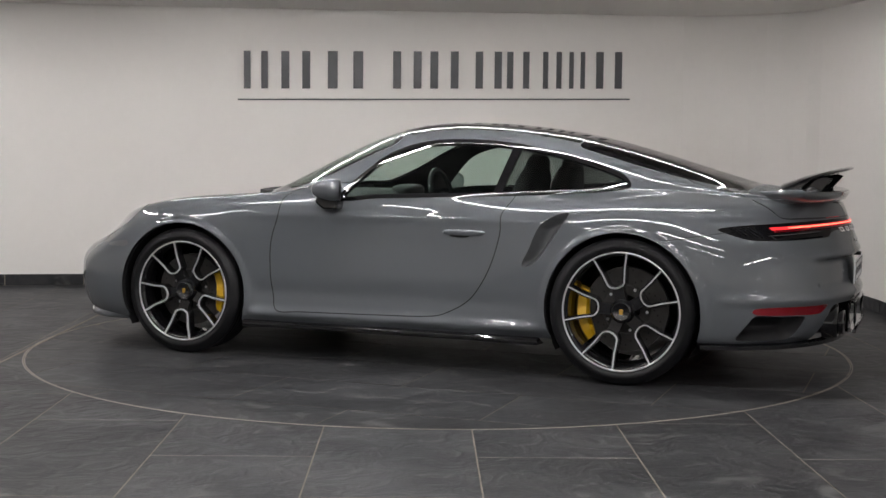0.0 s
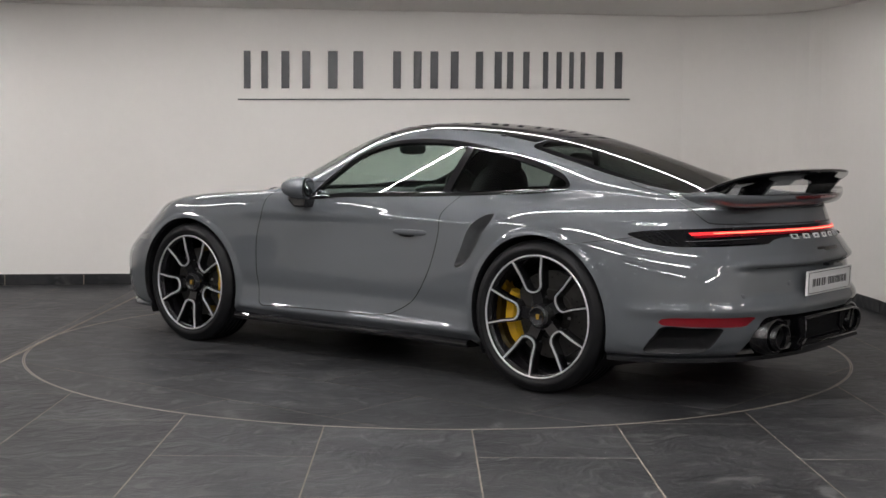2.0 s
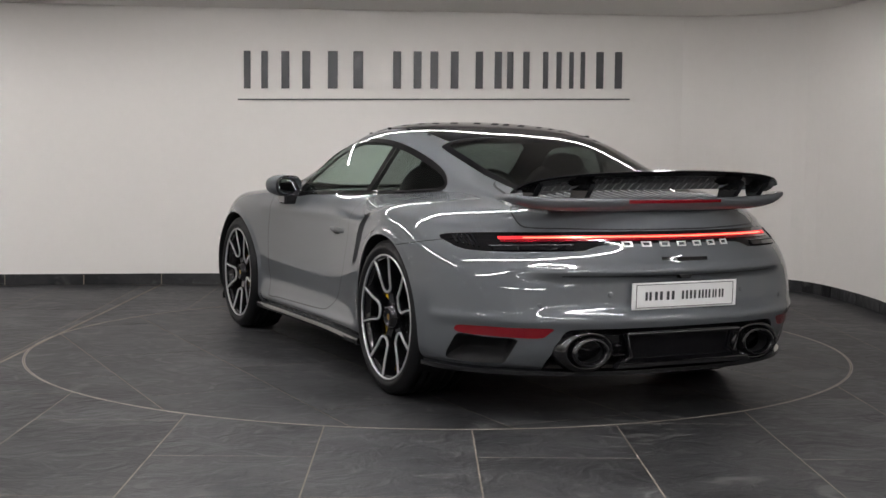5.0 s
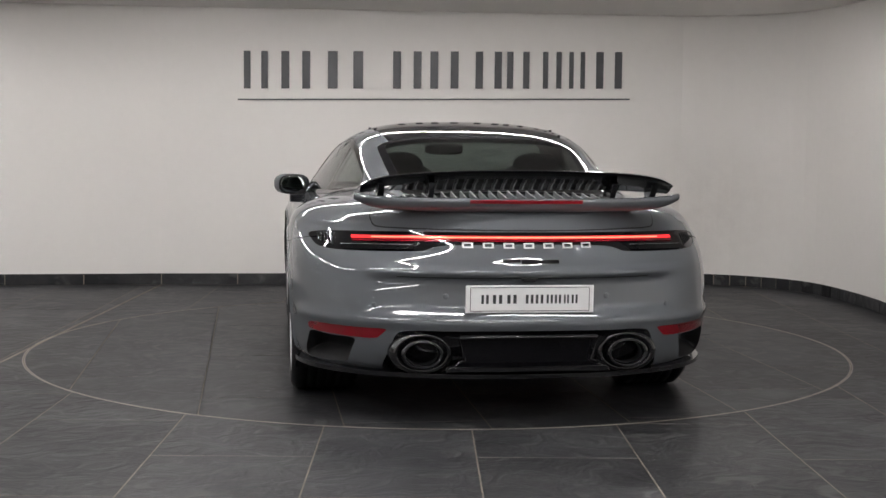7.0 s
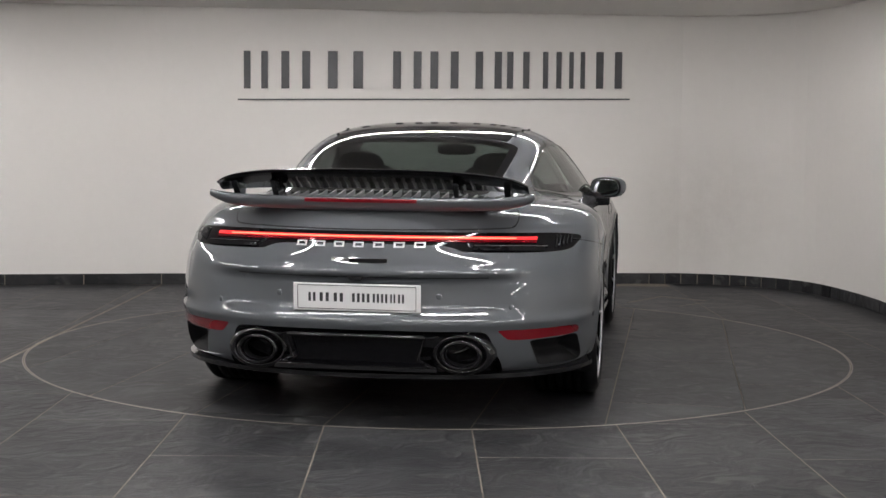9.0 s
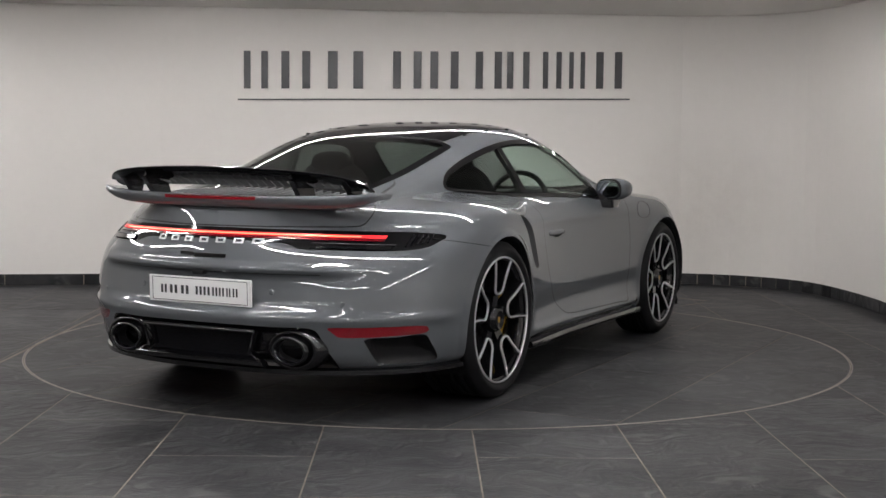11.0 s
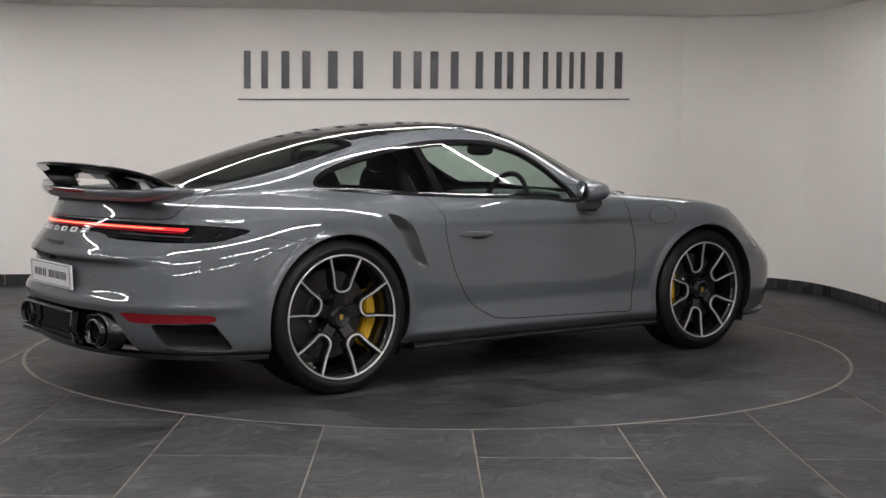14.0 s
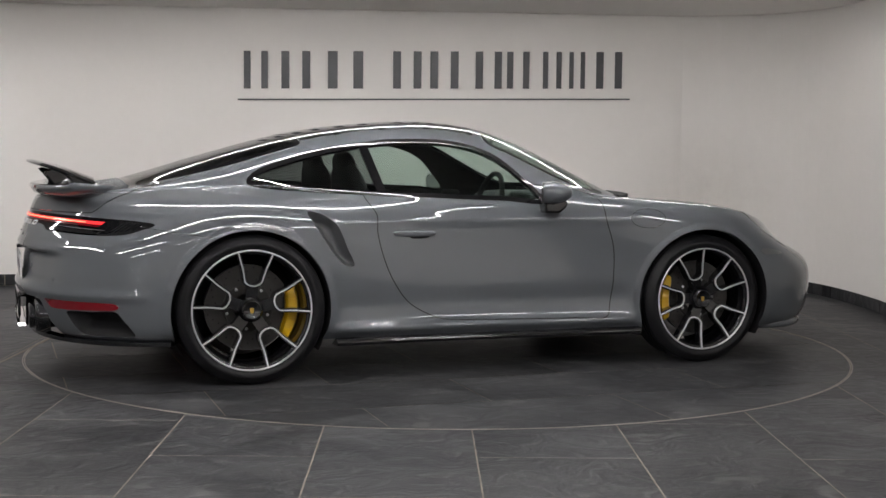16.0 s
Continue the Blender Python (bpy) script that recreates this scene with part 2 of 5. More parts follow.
def slate(name, dark=1.0, relief=0.6, spec=0.32):
    """Riven dark slate: cloudy tone, pale scratches, layered relief, each tile a little different."""
    m = bpy.data.materials.new(name)
    m.use_nodes = True
    nt = m.node_tree
    b = nt.nodes["Principled BSDF"]
    tc, info = nt.nodes.new("ShaderNodeTexCoord"), nt.nodes.new("ShaderNodeObjectInfo")
    add = nt.nodes.new("ShaderNodeVectorMath")
    add.operation = "ADD"
    mul = nt.nodes.new("ShaderNodeMath")
    mul.operation = "MULTIPLY"
    mul.inputs[1].default_value = 37.0
    nt.links.new(info.outputs["Random"], mul.inputs[0])
    nt.links.new(tc.outputs["Object"], add.inputs[0])
    nt.links.new(mul.outputs[0], add.inputs[1])
    cloud, grain, riven = (nt.nodes.new("ShaderNodeTexNoise") for _ in range(3))
    for n, sc, de, di in ((cloud, 2.2, 8, 0.6), (grain, 60, 5, 0), (riven, 6, 12, 1.4)):
        n.inputs["Scale"].default_value = sc
        n.inputs["Detail"].default_value = de
        n.inputs["Distortion"].default_value = di
        nt.links.new(add.outputs[0], n.inputs["Vector"])
    ramp = nt.nodes.new("ShaderNodeValToRGB")
    ramp.color_ramp.elements[0].position, ramp.color_ramp.elements[0].color = 0.3, (*[dark * c for c in (0.010, 0.0102, 0.0112)], 1)
    ramp.color_ramp.elements[1].position, ramp.color_ramp.elements[1].color = 0.72, (*[dark * c for c in (0.034, 0.034, 0.035)], 1)
    e = ramp.color_ramp.elements.new(0.52)
    e.color = (*[dark * c for c in (0.019, 0.0193, 0.0205)], 1)
    nt.links.new(cloud.outputs["Fac"], ramp.inputs["Fac"])
    val = nt.nodes.new("ShaderNodeMapRange")
    val.inputs["To Min"].default_value, val.inputs["To Max"].default_value = 0.78, 1.22
    nt.links.new(info.outputs["Random"], val.inputs["Value"])
    scale = nt.nodes.new("ShaderNodeVectorMath")
    scale.operation = "SCALE"
    nt.links.new(ramp.outputs["Color"], scale.inputs[0])
    nt.links.new(val.outputs["Result"], scale.inputs["Scale"])
    vein = nt.nodes.new("ShaderNodeMapRange")
    vein.inputs["From Min"].default_value, vein.inputs["From Max"].default_value = 0.57, 0.70
    nt.links.new(riven.outputs["Fac"], vein.inputs["Value"])
    mix = nt.nodes.new("ShaderNodeMix")
    mix.data_type = "RGBA"
    amt = nt.nodes.new("ShaderNodeMath")
    amt.operation = "MULTIPLY"
    amt.inputs[1].default_value = 0.75
    nt.links.new(vein.outputs["Result"], amt.inputs[0])
    nt.links.new(amt.outputs[0], mix.inputs["Factor"])
    nt.links.new(scale.outputs[0], mix.inputs["A"])
    mix.inputs["B"].default_value = (0.10, 0.099, 0.098, 1)
    nt.links.new(mix.outputs["Result"], b.inputs["Base Color"])
    rough = nt.nodes.new("ShaderNodeMapRange")
    rough.inputs["To Min"].default_value, rough.inputs["To Max"].default_value = 0.34, 0.56
    nt.links.new(riven.outputs["Fac"], rough.inputs["Value"])
    nt.links.new(rough.outputs["Result"], b.inputs["Roughness"])
    b.inputs["Specular IOR Level"].default_value = spec
    sum_ = nt.nodes.new("ShaderNodeMath")
    sum_.operation = "MULTIPLY_ADD"
    sum_.inputs[1].default_value = 0.12
    nt.links.new(grain.outputs["Fac"], sum_.inputs[0])
    nt.links.new(riven.outputs["Fac"], sum_.inputs[2])
    bp = nt.nodes.new("ShaderNodeBump")
    bp.inputs["Strength"].default_value = relief
    bp.inputs["Distance"].default_value = 0.012
    nt.links.new(sum_.outputs[0], bp.inputs["Height"])
    nt.links.new(bp.outputs["Normal"], b.inputs["Normal"])
    return m


M["slate"] = slate("slate_tile", 1.7, 0.75, 0.12)
M["smooth_slate"] = slate("smooth_slate_tile", 1.4, 0.3, 0.14)


def tile_mesh(x0, x1, y0, y1, radius, inside, depth=0.008):
    """A tile trimmed by the turntable's circle, as a thin slab."""
    xs = np.linspace(x0, x1, 33)
    c = np.sqrt(np.maximum(radius ** 2 - xs ** 2, 0))
    quads = []
    for i in range(32):
        if inside:
            spans = [(max(y0, -c[i]), min(y1, c[i]), max(y0, -c[i + 1]), min(y1, c[i + 1]))]
        else:
            spans = [(y0, min(y1, -c[i]), y0, min(y1, -c[i + 1])), (max(y0, c[i]), y1, max(y0, c[i + 1]), y1)]
            if c[i] == 0 and c[i + 1] == 0:
                spans = [(y0, y1, y0, y1)]
        for a0, a1, b0, b1 in spans:
            if a1 - a0 > 1e-4 or b1 - b0 > 1e-4:
                a1, b1 = max(a1, a0), max(b1, b0)
                quads.append(((xs[i], a0), (xs[i + 1], b0), (xs[i + 1], b1), (xs[i], a1)))
    if not quads:
        return None
    hit = not all(abs(q[0][1] - y0) < 1e-6 and abs(q[2][1] - y1) < 1e-6 for q in quads)
    if not hit and len(quads) == 32:
        quads = [((x0, y0), (x1, y0), (x1, y1), (x0, y1))]
    bm = bmesh.new()
    seen = {}

    def vert(q):
        k = (round(q[0], 5), round(q[1], 5))
        if k not in seen:
            seen[k] = bm.verts.new((q[0], q[1], 0))
        return seen[k]
    for q in quads:
        vs = []
        for v in map(vert, q):
            if v not in vs:
                vs.append(v)
        if len(vs) > 2:
            bm.faces.new(vs)
    rim = [e for e in bm.edges if len(e.link_faces) == 1]
    low = {}
    for e in rim:
        for v in e.verts:
            if v not in low:
                low[v] = bm.verts.new((v.co.x, v.co.y, -depth))
    for e in rim:
        a, b = e.verts
        bm.faces.new((a, b, low[b], low[a]))
    bmesh.ops.recalc_face_normals(bm, faces=bm.faces)
    return bm


def hole_disc(r0, r1, z0, z1, n=160):
    return lathe([(r0, z0), (r0, z1), (r1, z1), (r1, z0)], n, axis="z", closed=True)


floor = tagged(part("floor", box(16, 18, 0.1, m=Matrix.Translation((0.6, -4.8, -0.0506))), "grout", None), "dark slate floor tiles with pale grout joints", "floor", kind="structure")
turntable = tagged(new("turntable"), "round car turntable paved with dark slate tiles", "turntable")
base = hole_disc(0.01, RADIUS - 0.004, -0.0009, -0.0006)
part("bed", base, "grout", turntable, "pale grout bed")
part("edge_ring", hole_disc(RADIUS - 0.006, RADIUS - 0.002, -0.006, 0.0005), "brass", turntable, "thin worn metal edge ring", smooth=False)
tagged(part("pavement_trim", hole_disc(RADIUS + 0.004, RADIUS + 0.009, -0.006, 0.0006), "brass", None), "thin pale metal trim round the turntable opening", "trim", kind="structure")
tagged(part("turntable_gap_trim", hole_disc(RADIUS - 0.002, RADIUS + 0.005, -0.006, -0.0008), "matt", None), "dark gap round the turntable", "trim", kind="structure")
G = 0.0031


def lay(parent, lines, along_of, radius, inside, mat, swap=False, spin=0.0):
    """Rows of tiles between neighbouring lines; along_of gives where the cross joints of a row fall."""
    m = Matrix.Rotation(radians(spin), 4, "Z")
    for i, (x0, x1) in enumerate(zip(lines, lines[1:])):
        for y in along_of(i):
            if swap:
                bm = tile_mesh(y + G, y + TL - G, x0 + G, x1 - G, radius, inside)
            else:
                bm = tile_mesh(x0 + G, x1 - G, y + G, y + TL - G, radius, inside)
            if bm:
                bm.transform(m)
                part("tile", bm, mat, parent)


# floor columns run away from the viewer, joints staggered by half a tile
lay(floor, [-1.7096 + TW * i for i in range(-8, 14)], lambda i: [-2.14 + (0 if i % 2 == 0 else -0.63) + TL * j for j in range(-9, 5)], RADIUS + 0.009, False, "slate", spin=0.71)
lay(turntable, [-2.29, -1.655, -1.06, -0.52, 0.085, 0.685, 1.29, 1.905, 2.5], lambda i: [-0.90 + (0.605 if i % 2 == 1 else 0) + TL * j for j in range(-3, 4)], RADIUS - 0.007, True, "smooth_slate", swap=True)
bm = box(0.013, 4.6, 0.006, m=Matrix.Translation((-2.258, 0.8, -0.001)) @ Matrix.Rotation(radians(-0.9), 4, "Z"))
tagged(part("floor_strip", bm, "grout", None), "wide pale joint across the slate floor", "floor joint", kind="structure")



def mark(x0, y0, x1, y1, w=0.012):
    d = math.hypot(x1 - x0, y1 - y0)
    bm = box(d, w, 0.003, m=Matrix.Translation(((x0 + x1) / 2, (y0 + y1) / 2, 0.0005)) @ Matrix.Rotation(math.atan2(y1 - y0, x1 - x0), 4, "Z"))
    tagged(part("floor_joint", bm, "grout", None), "pale joint round a cut slate tile", "floor joint", kind="structure")


mark(1.393, 2.163, 1.710, 2.584)
mark(1.710, 2.584, 1.996, 2.320)
mark(1.729, 1.963, 1.961, 2.217, 0.006)

# skirting: long tiles on the straight wall, short cut ones round the bend
baseboard = tagged(part("baseboard", strip(wall_path, -0.006, 0.0, 0.0, 0.088), "grout", None), "dark slate skirting tiles along the wall", "skirting", kind="structure")


def along(path, s0, s1):
    out, s = [], 0.0
    P = [Vector(q) for q in path]
    for a, b in zip(P, P[1:]):
        d = (b - a).length
        lo, hi = max(s0, s), min(s1, s + d)
        if hi > lo:
            for t in (lo, hi):
                q = a + (b - a) * ((t - s) / d)
                if not out or (q - out[-1]).length > 1e-5:
                    out.append(q)
        s += d
    return [tuple(q) for q in out]


def path_length(path, upto=None):
    s = 0.0
    for a, b in zip(path, path[1:]):
        if upto is not None and a[0] >= upto:
            break
        s += math.hypot(b[0] - a[0], b[1] - a[1])
    return s


s = path_length(wall_path, -2.236) - 0.605 * 8
end = path_length(wall_path)
bend0, bend1 = path_length(wall_path, 1.75), path_length(wall_path, 2.99)
while s < end - 0.1 and s < 16:
    if s < bend0 - 0.05:
        w = min(0.605, max(bend0 - s, 0.12))
    elif s < bend1:
        w = 0.135
    else:
        w = 0.46
    if s > 0:
        piece = along(wall_path, s + 0.004, s + w - 0.004)
        if len(piece) > 1:
            part("tile", strip(piece, -0.012, -0.0055, 0.002, 0.09), "slate", baseboard)
    s += w

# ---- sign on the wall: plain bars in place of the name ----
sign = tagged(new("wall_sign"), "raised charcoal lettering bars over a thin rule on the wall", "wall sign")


def wall_y(x):
    for (x0, y0), (x1, y1) in zip(WALL, WALL[1:]):
        if x0 <= x <= x1:
            return y0 + (y1 - y0) * (x - x0) / (x1 - x0)


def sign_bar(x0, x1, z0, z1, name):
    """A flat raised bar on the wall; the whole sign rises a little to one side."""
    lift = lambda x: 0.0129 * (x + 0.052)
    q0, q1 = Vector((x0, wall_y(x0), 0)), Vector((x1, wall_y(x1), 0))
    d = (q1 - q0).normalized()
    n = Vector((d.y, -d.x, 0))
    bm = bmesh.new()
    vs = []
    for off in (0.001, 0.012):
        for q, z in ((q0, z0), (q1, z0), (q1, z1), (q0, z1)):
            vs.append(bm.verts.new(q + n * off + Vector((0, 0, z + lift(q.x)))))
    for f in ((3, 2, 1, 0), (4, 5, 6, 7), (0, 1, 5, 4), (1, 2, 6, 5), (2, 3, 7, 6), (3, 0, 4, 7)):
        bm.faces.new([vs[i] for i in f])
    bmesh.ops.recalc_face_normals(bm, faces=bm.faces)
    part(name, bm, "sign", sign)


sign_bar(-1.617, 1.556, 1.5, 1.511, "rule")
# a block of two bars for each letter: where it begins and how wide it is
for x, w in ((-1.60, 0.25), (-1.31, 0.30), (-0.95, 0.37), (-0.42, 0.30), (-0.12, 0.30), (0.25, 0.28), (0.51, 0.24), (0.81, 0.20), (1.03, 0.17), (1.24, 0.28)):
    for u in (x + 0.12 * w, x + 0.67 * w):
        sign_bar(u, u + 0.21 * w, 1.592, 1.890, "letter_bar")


# ---- the car: body surface from level rings ----
# every ring runs from the nose round one side to the tail; rings go from the sill up to the roof's middle line
SX = [2.2, 1.9, 1.6, 1.225, 0.8, 0.3, -0.2, -0.7, -1.225, -1.7, -2.2]
HALF = [
    [.74, .78, .80, .80, .835, .832, .832, .85, .85, .84, .80],
    [.84, .87, .89, .885, .86, .852, .852, .885, .92, .93, .91],
    [.87, .90, .915, .905, .862, .85, .85, .888, .945, .955, .94],
    [.85, .895, .915, .912, .862, .842, .84, .888, .955, .962, .945],
    [.77, .845, .895, .908, .868, .838, .828, .882, .957, .955, .92],
    [.64, .755, .84, .88, .868, .840, .826, .862, .932, .895, .85],
    [.58, .69, .755, .80, .832, .828, .808, .795, .84, .80, .76],
    [.48, .59, .665, .71, .775, .808, .782, .70, .62, .60, .58],
    [.45, .53, .595, .64, .735, .775, .74, .68, .595, .57, .55],
    [.38, .45, .52, .58, .70, .645, .585, .553, .515, .50, .50],
    [.20, .25, .28, .30, .36, .34, .32, .31, .30, .28, .27],
    [0] * 11,
]
LEVEL = [
    [.15, .15, .15, .17, .197, .198, .20, .20, .195, .20, .20],
    [.20, .20, .20, .22, .245, .25, .255, .258, .25, .235, .23],
    [.32, .31, .32, .33, .34, .345, .35, .35, .35, .33, .33],
    [.46, .46, .48, .50, .50, .50, .50, .51, .52, .49, .47],
    [.54, .56, .61, .66, .655, .65, .65, .665, .70, .68, .66],
    [.55, .63, .725, .795, .785, .775, .775, .80, .835, .80, .77],
    [.565, .68, .79, .852, .858, .842, .85, .87, .893, .875, .845],
    [.57, .69, .79, .857, .88, .883, .893, .912, .938, .915, .875],
    [.665, .74, .80, .845, .882, .975, 1.045, 1.055, .99, .93, .89],
    [.67, .74, .79, .835, .885, 1.095, 1.203, 1.165, 1.035, .938, .90],
    [.675, .74, .785, .83, .915, 1.195, 1.265, 1.215, 1.09, .95, .905],
    [.68, .74, .785, .83, .95, 1.21, 1.28, 1.23, 1.10, .955, .905],
]
NOSE = [2.10, 2.18, 2.225, 2.235, 2.20, 2.12, 2.03, 1.97, 1.92, 1.86, 1.80, 1.75]
TAIL = [-2.13, -2.21, -2.27, -2.285, -2.268, -2.228, -2.198, -2.178, -2.14, -2.08, -2.03, -1.98]
BEND = [2.4, 2.4, 2.4, 2.45, 2.3, 1.8, 1.9, 2.4, 3.0, 4.0, 5.0, 5.0]
XF, XR = 1.45, -1.45
# the roof and glass outline in finer steps than SX
TOPX = [2.2, 1.9, 1.7, 1.45, 1.2, 1.0, .9, .79, .69, .61, .434, .33, .2, .1, 0, -.2, -.52, -.845, -1.16, -1.468, -1.7, -1.85, -2.0]
TOPZ = [.57, .675, .735, .785, .825, .865, .902, .967, 1.015, 1.057, 1.145, 1.188, 1.238, 1.26, 1.273, 1.282, 1.262, 1.213, 1.133, 1.042, .97, .934, .908]
RAILX = [2.2, 1.9, 1.7, 1.45, 1.2, .9, .72, .6, .45, .3, .15, 0, -.15, -.4, -.65, -.9, -1.15, -1.45, -1.7, -2.0]
RAILY = [.36, .44, .49, .54, .58, .66, .715, .708, .685, .66, .635, .61, .592, .573, .56, .545, .525, .505, .50, .50]
RAILZ = [.57, .685, .752, .80, .832, .866, .883, .907, .962, 1.033, 1.101, 1.157, 1.20, 1.208, 1.188, 1.135, 1.065, .985, .94, .90]


def ring_points(nf=44, ns=190, nr=64):
    """Half of the body as an array [ring, step, xyz]."""
    tf = np.linspace(0, math.pi / 2, nf, endpoint=False)
    tr = np.linspace(0, math.pi / 2, nr + 1)[1:]
    xs = np.linspace(XF, XR, ns)
    rings = []
    top, rail_y, rail_z = curve(TOPX, TOPZ), curve(RAILX, RAILY), curve(RAILX, RAILZ)
    for k in range(12):
        w, z = curve(SX, HALF[k]), curve(SX, LEVEL[k])
        if k == 9:
            w, z = rail_y, rail_z
        if k == 10:
            z = lambda q: top(np.asarray(q) + 0.02) - 0.011
            w = lambda q: rail_y(q) * 0.55
        if k == 11:
            z = top
        if k == 8:
            by, bz = curve(SX, HALF[7]), curve(SX, LEVEL[7])
            w = lambda q, a=by: 0.5 * (a(q) + rail_y(q)) + 0.014
            z = lambda q, a=bz: 0.5 * (a(q) + rail_z(q)) + 0.008
        e = 2 / BEND[k]
        xf = XF + (NOSE[k] - XF) * np.cos(tf) ** e
        yf = w(xf) * np.sin(tf) ** e
        xr = XR + (TAIL[k] - XR) * np.sin(tr) ** e
        yr = w(xr) * np.maximum(np.cos(tr), 0) ** e
        x = np.concatenate([xf, xs, xr])
        y = np.concatenate([yf, w(xs), yr])
        y[-1] = 0
        y[0] = 0
        rings.append(np.stack([x, y, z(x)], -1))
    return np.array(rings)


def body_half(sub=13):
    """Smooth grid between the rings: a cubic without overshoot, row by row."""
    R = ring_points()
    # a tight inner corner where the side glass meets the belt
    R = np.concatenate([R[:8], R[7:8] + 0.12 * (R[9:10] - R[7:8]), R[8:]])
    K = len(R)
    d = np.diff(R, axis=0)
    m = np.zeros_like(R)
    m[0], m[-1] = d[0], d[-1]
    a, c = d[:-1], d[1:]
    m[1:-1] = np.where(a * c > 0, 2 * a * c / np.where(np.abs(a + c) < 1e-12, 1, a + c), 0)
    out = []
    for i in range(K - 1):
        for j in range(sub):
            t = j / sub
            out.append((1 + 2 * t) * (1 - t) ** 2 * R[i] + t * (1 - t) ** 2 * m[i] + t * t * (3 - 2 * t) * R[i + 1] + t * t * (t - 1) * m[i + 1])
    out.append(R[-1])
    G = np.array(out)
    G[..., 1] = np.maximum(G[..., 1], 0)
    G = soften(G, 1, 6, True, True)
    G = soften(G, 0, 4, False, True)
    x, y, z = G[..., 0].copy(), G[..., 1].copy(), G[..., 2].copy()
    side = ease(0.5, 0.65, y)
    # flared lips round the wheels, a ridge along the sill
    for cx, cz, r in ((1.225, 0.343, 0.376), (-1.225, 0.357, 0.388)):
        d = np.hypot(x - cx, z - cz) - r
        G[..., 1] += side * 0.006 * (1 - ease(0.014, 0.032, d)) * ease(-0.1, 0.0, d + 0.05)
    run = ease(-0.86, -0.72, x) * (1 - ease(0.76, 0.86, x))
    G[..., 1] += side * run * (0.020 * np.exp(-((z - 0.243) / 0.030) ** 2) - 0.010 * np.exp(-((z - 0.36) / 0.055) ** 2))
    # soft edge along the shoulder of the door
    G[..., 1] += side * run * 0.004 * np.exp(-((z - 0.775) / 0.022) ** 2)
    # wide hollow round the plate under a sharp edge, a ledge over the reflectors
    back = 1 - ease(-2.05, -1.85, x)
    w = (1 - ease(0.50, 0.72, y)) * ease(0.455, 0.505, z) * (1 - ease(0.610, 0.628, z)) * back
    G[..., 0] += 0.030 * w
    a = np.radians(np.minimum(turn(x, y), 90))
    out = 0.009 * np.exp(-((z - 0.645) / 0.016) ** 2) * back * (1 - ease(0.55, 0.8, y))
    out += 0.011 * np.exp(-((z - 0.435) / 0.024) ** 2) * (1 - ease(-1.8, -1.66, x))
    # crisp shoulder from the lamp forward over the rear wheel
    out += 0.007 * np.exp(-((z - 0.822) / 0.014) ** 2) * (1 - ease(-1.75, -1.45, x)) * ease(0.62, 0.8, y)
    G[..., 0] -= out * np.cos(a)
    G[..., 1] += out * np.sin(a) * ease(0.02, 0.1, y)
    return G


def ease(a, b, q):
    t = np.clip((np.asarray(q) - a) / (b - a), 0, 1)
    return t * t * (3 - 2 * t)


def soften(G, axis, sigma, mirror_first, mirror_last):
    """Evens the sheet out along one of its directions; ends on the middle line are mirrored across it."""
    k = 3 * sigma
    wt = np.exp(-0.5 * (np.arange(-k, k + 1) / sigma) ** 2)
    wt /= wt.sum()
    P = np.moveaxis(G, axis, 0)
    flip = np.array([1, -1, 1])
    first = P[1:k + 1][::-1] * flip if mirror_first else 2 * P[:1] - P[1:k + 1][::-1]
    last = P[-k - 1:-1][::-1] * flip if mirror_last else 2 * P[-1:] - P[-k - 1:-1][::-1]
    Q = np.concatenate([first, P, last])
    out = sum(wt[i] * Q[i:i + len(P)] for i in range(2 * k + 1))
    return np.moveaxis(out, 0, axis)


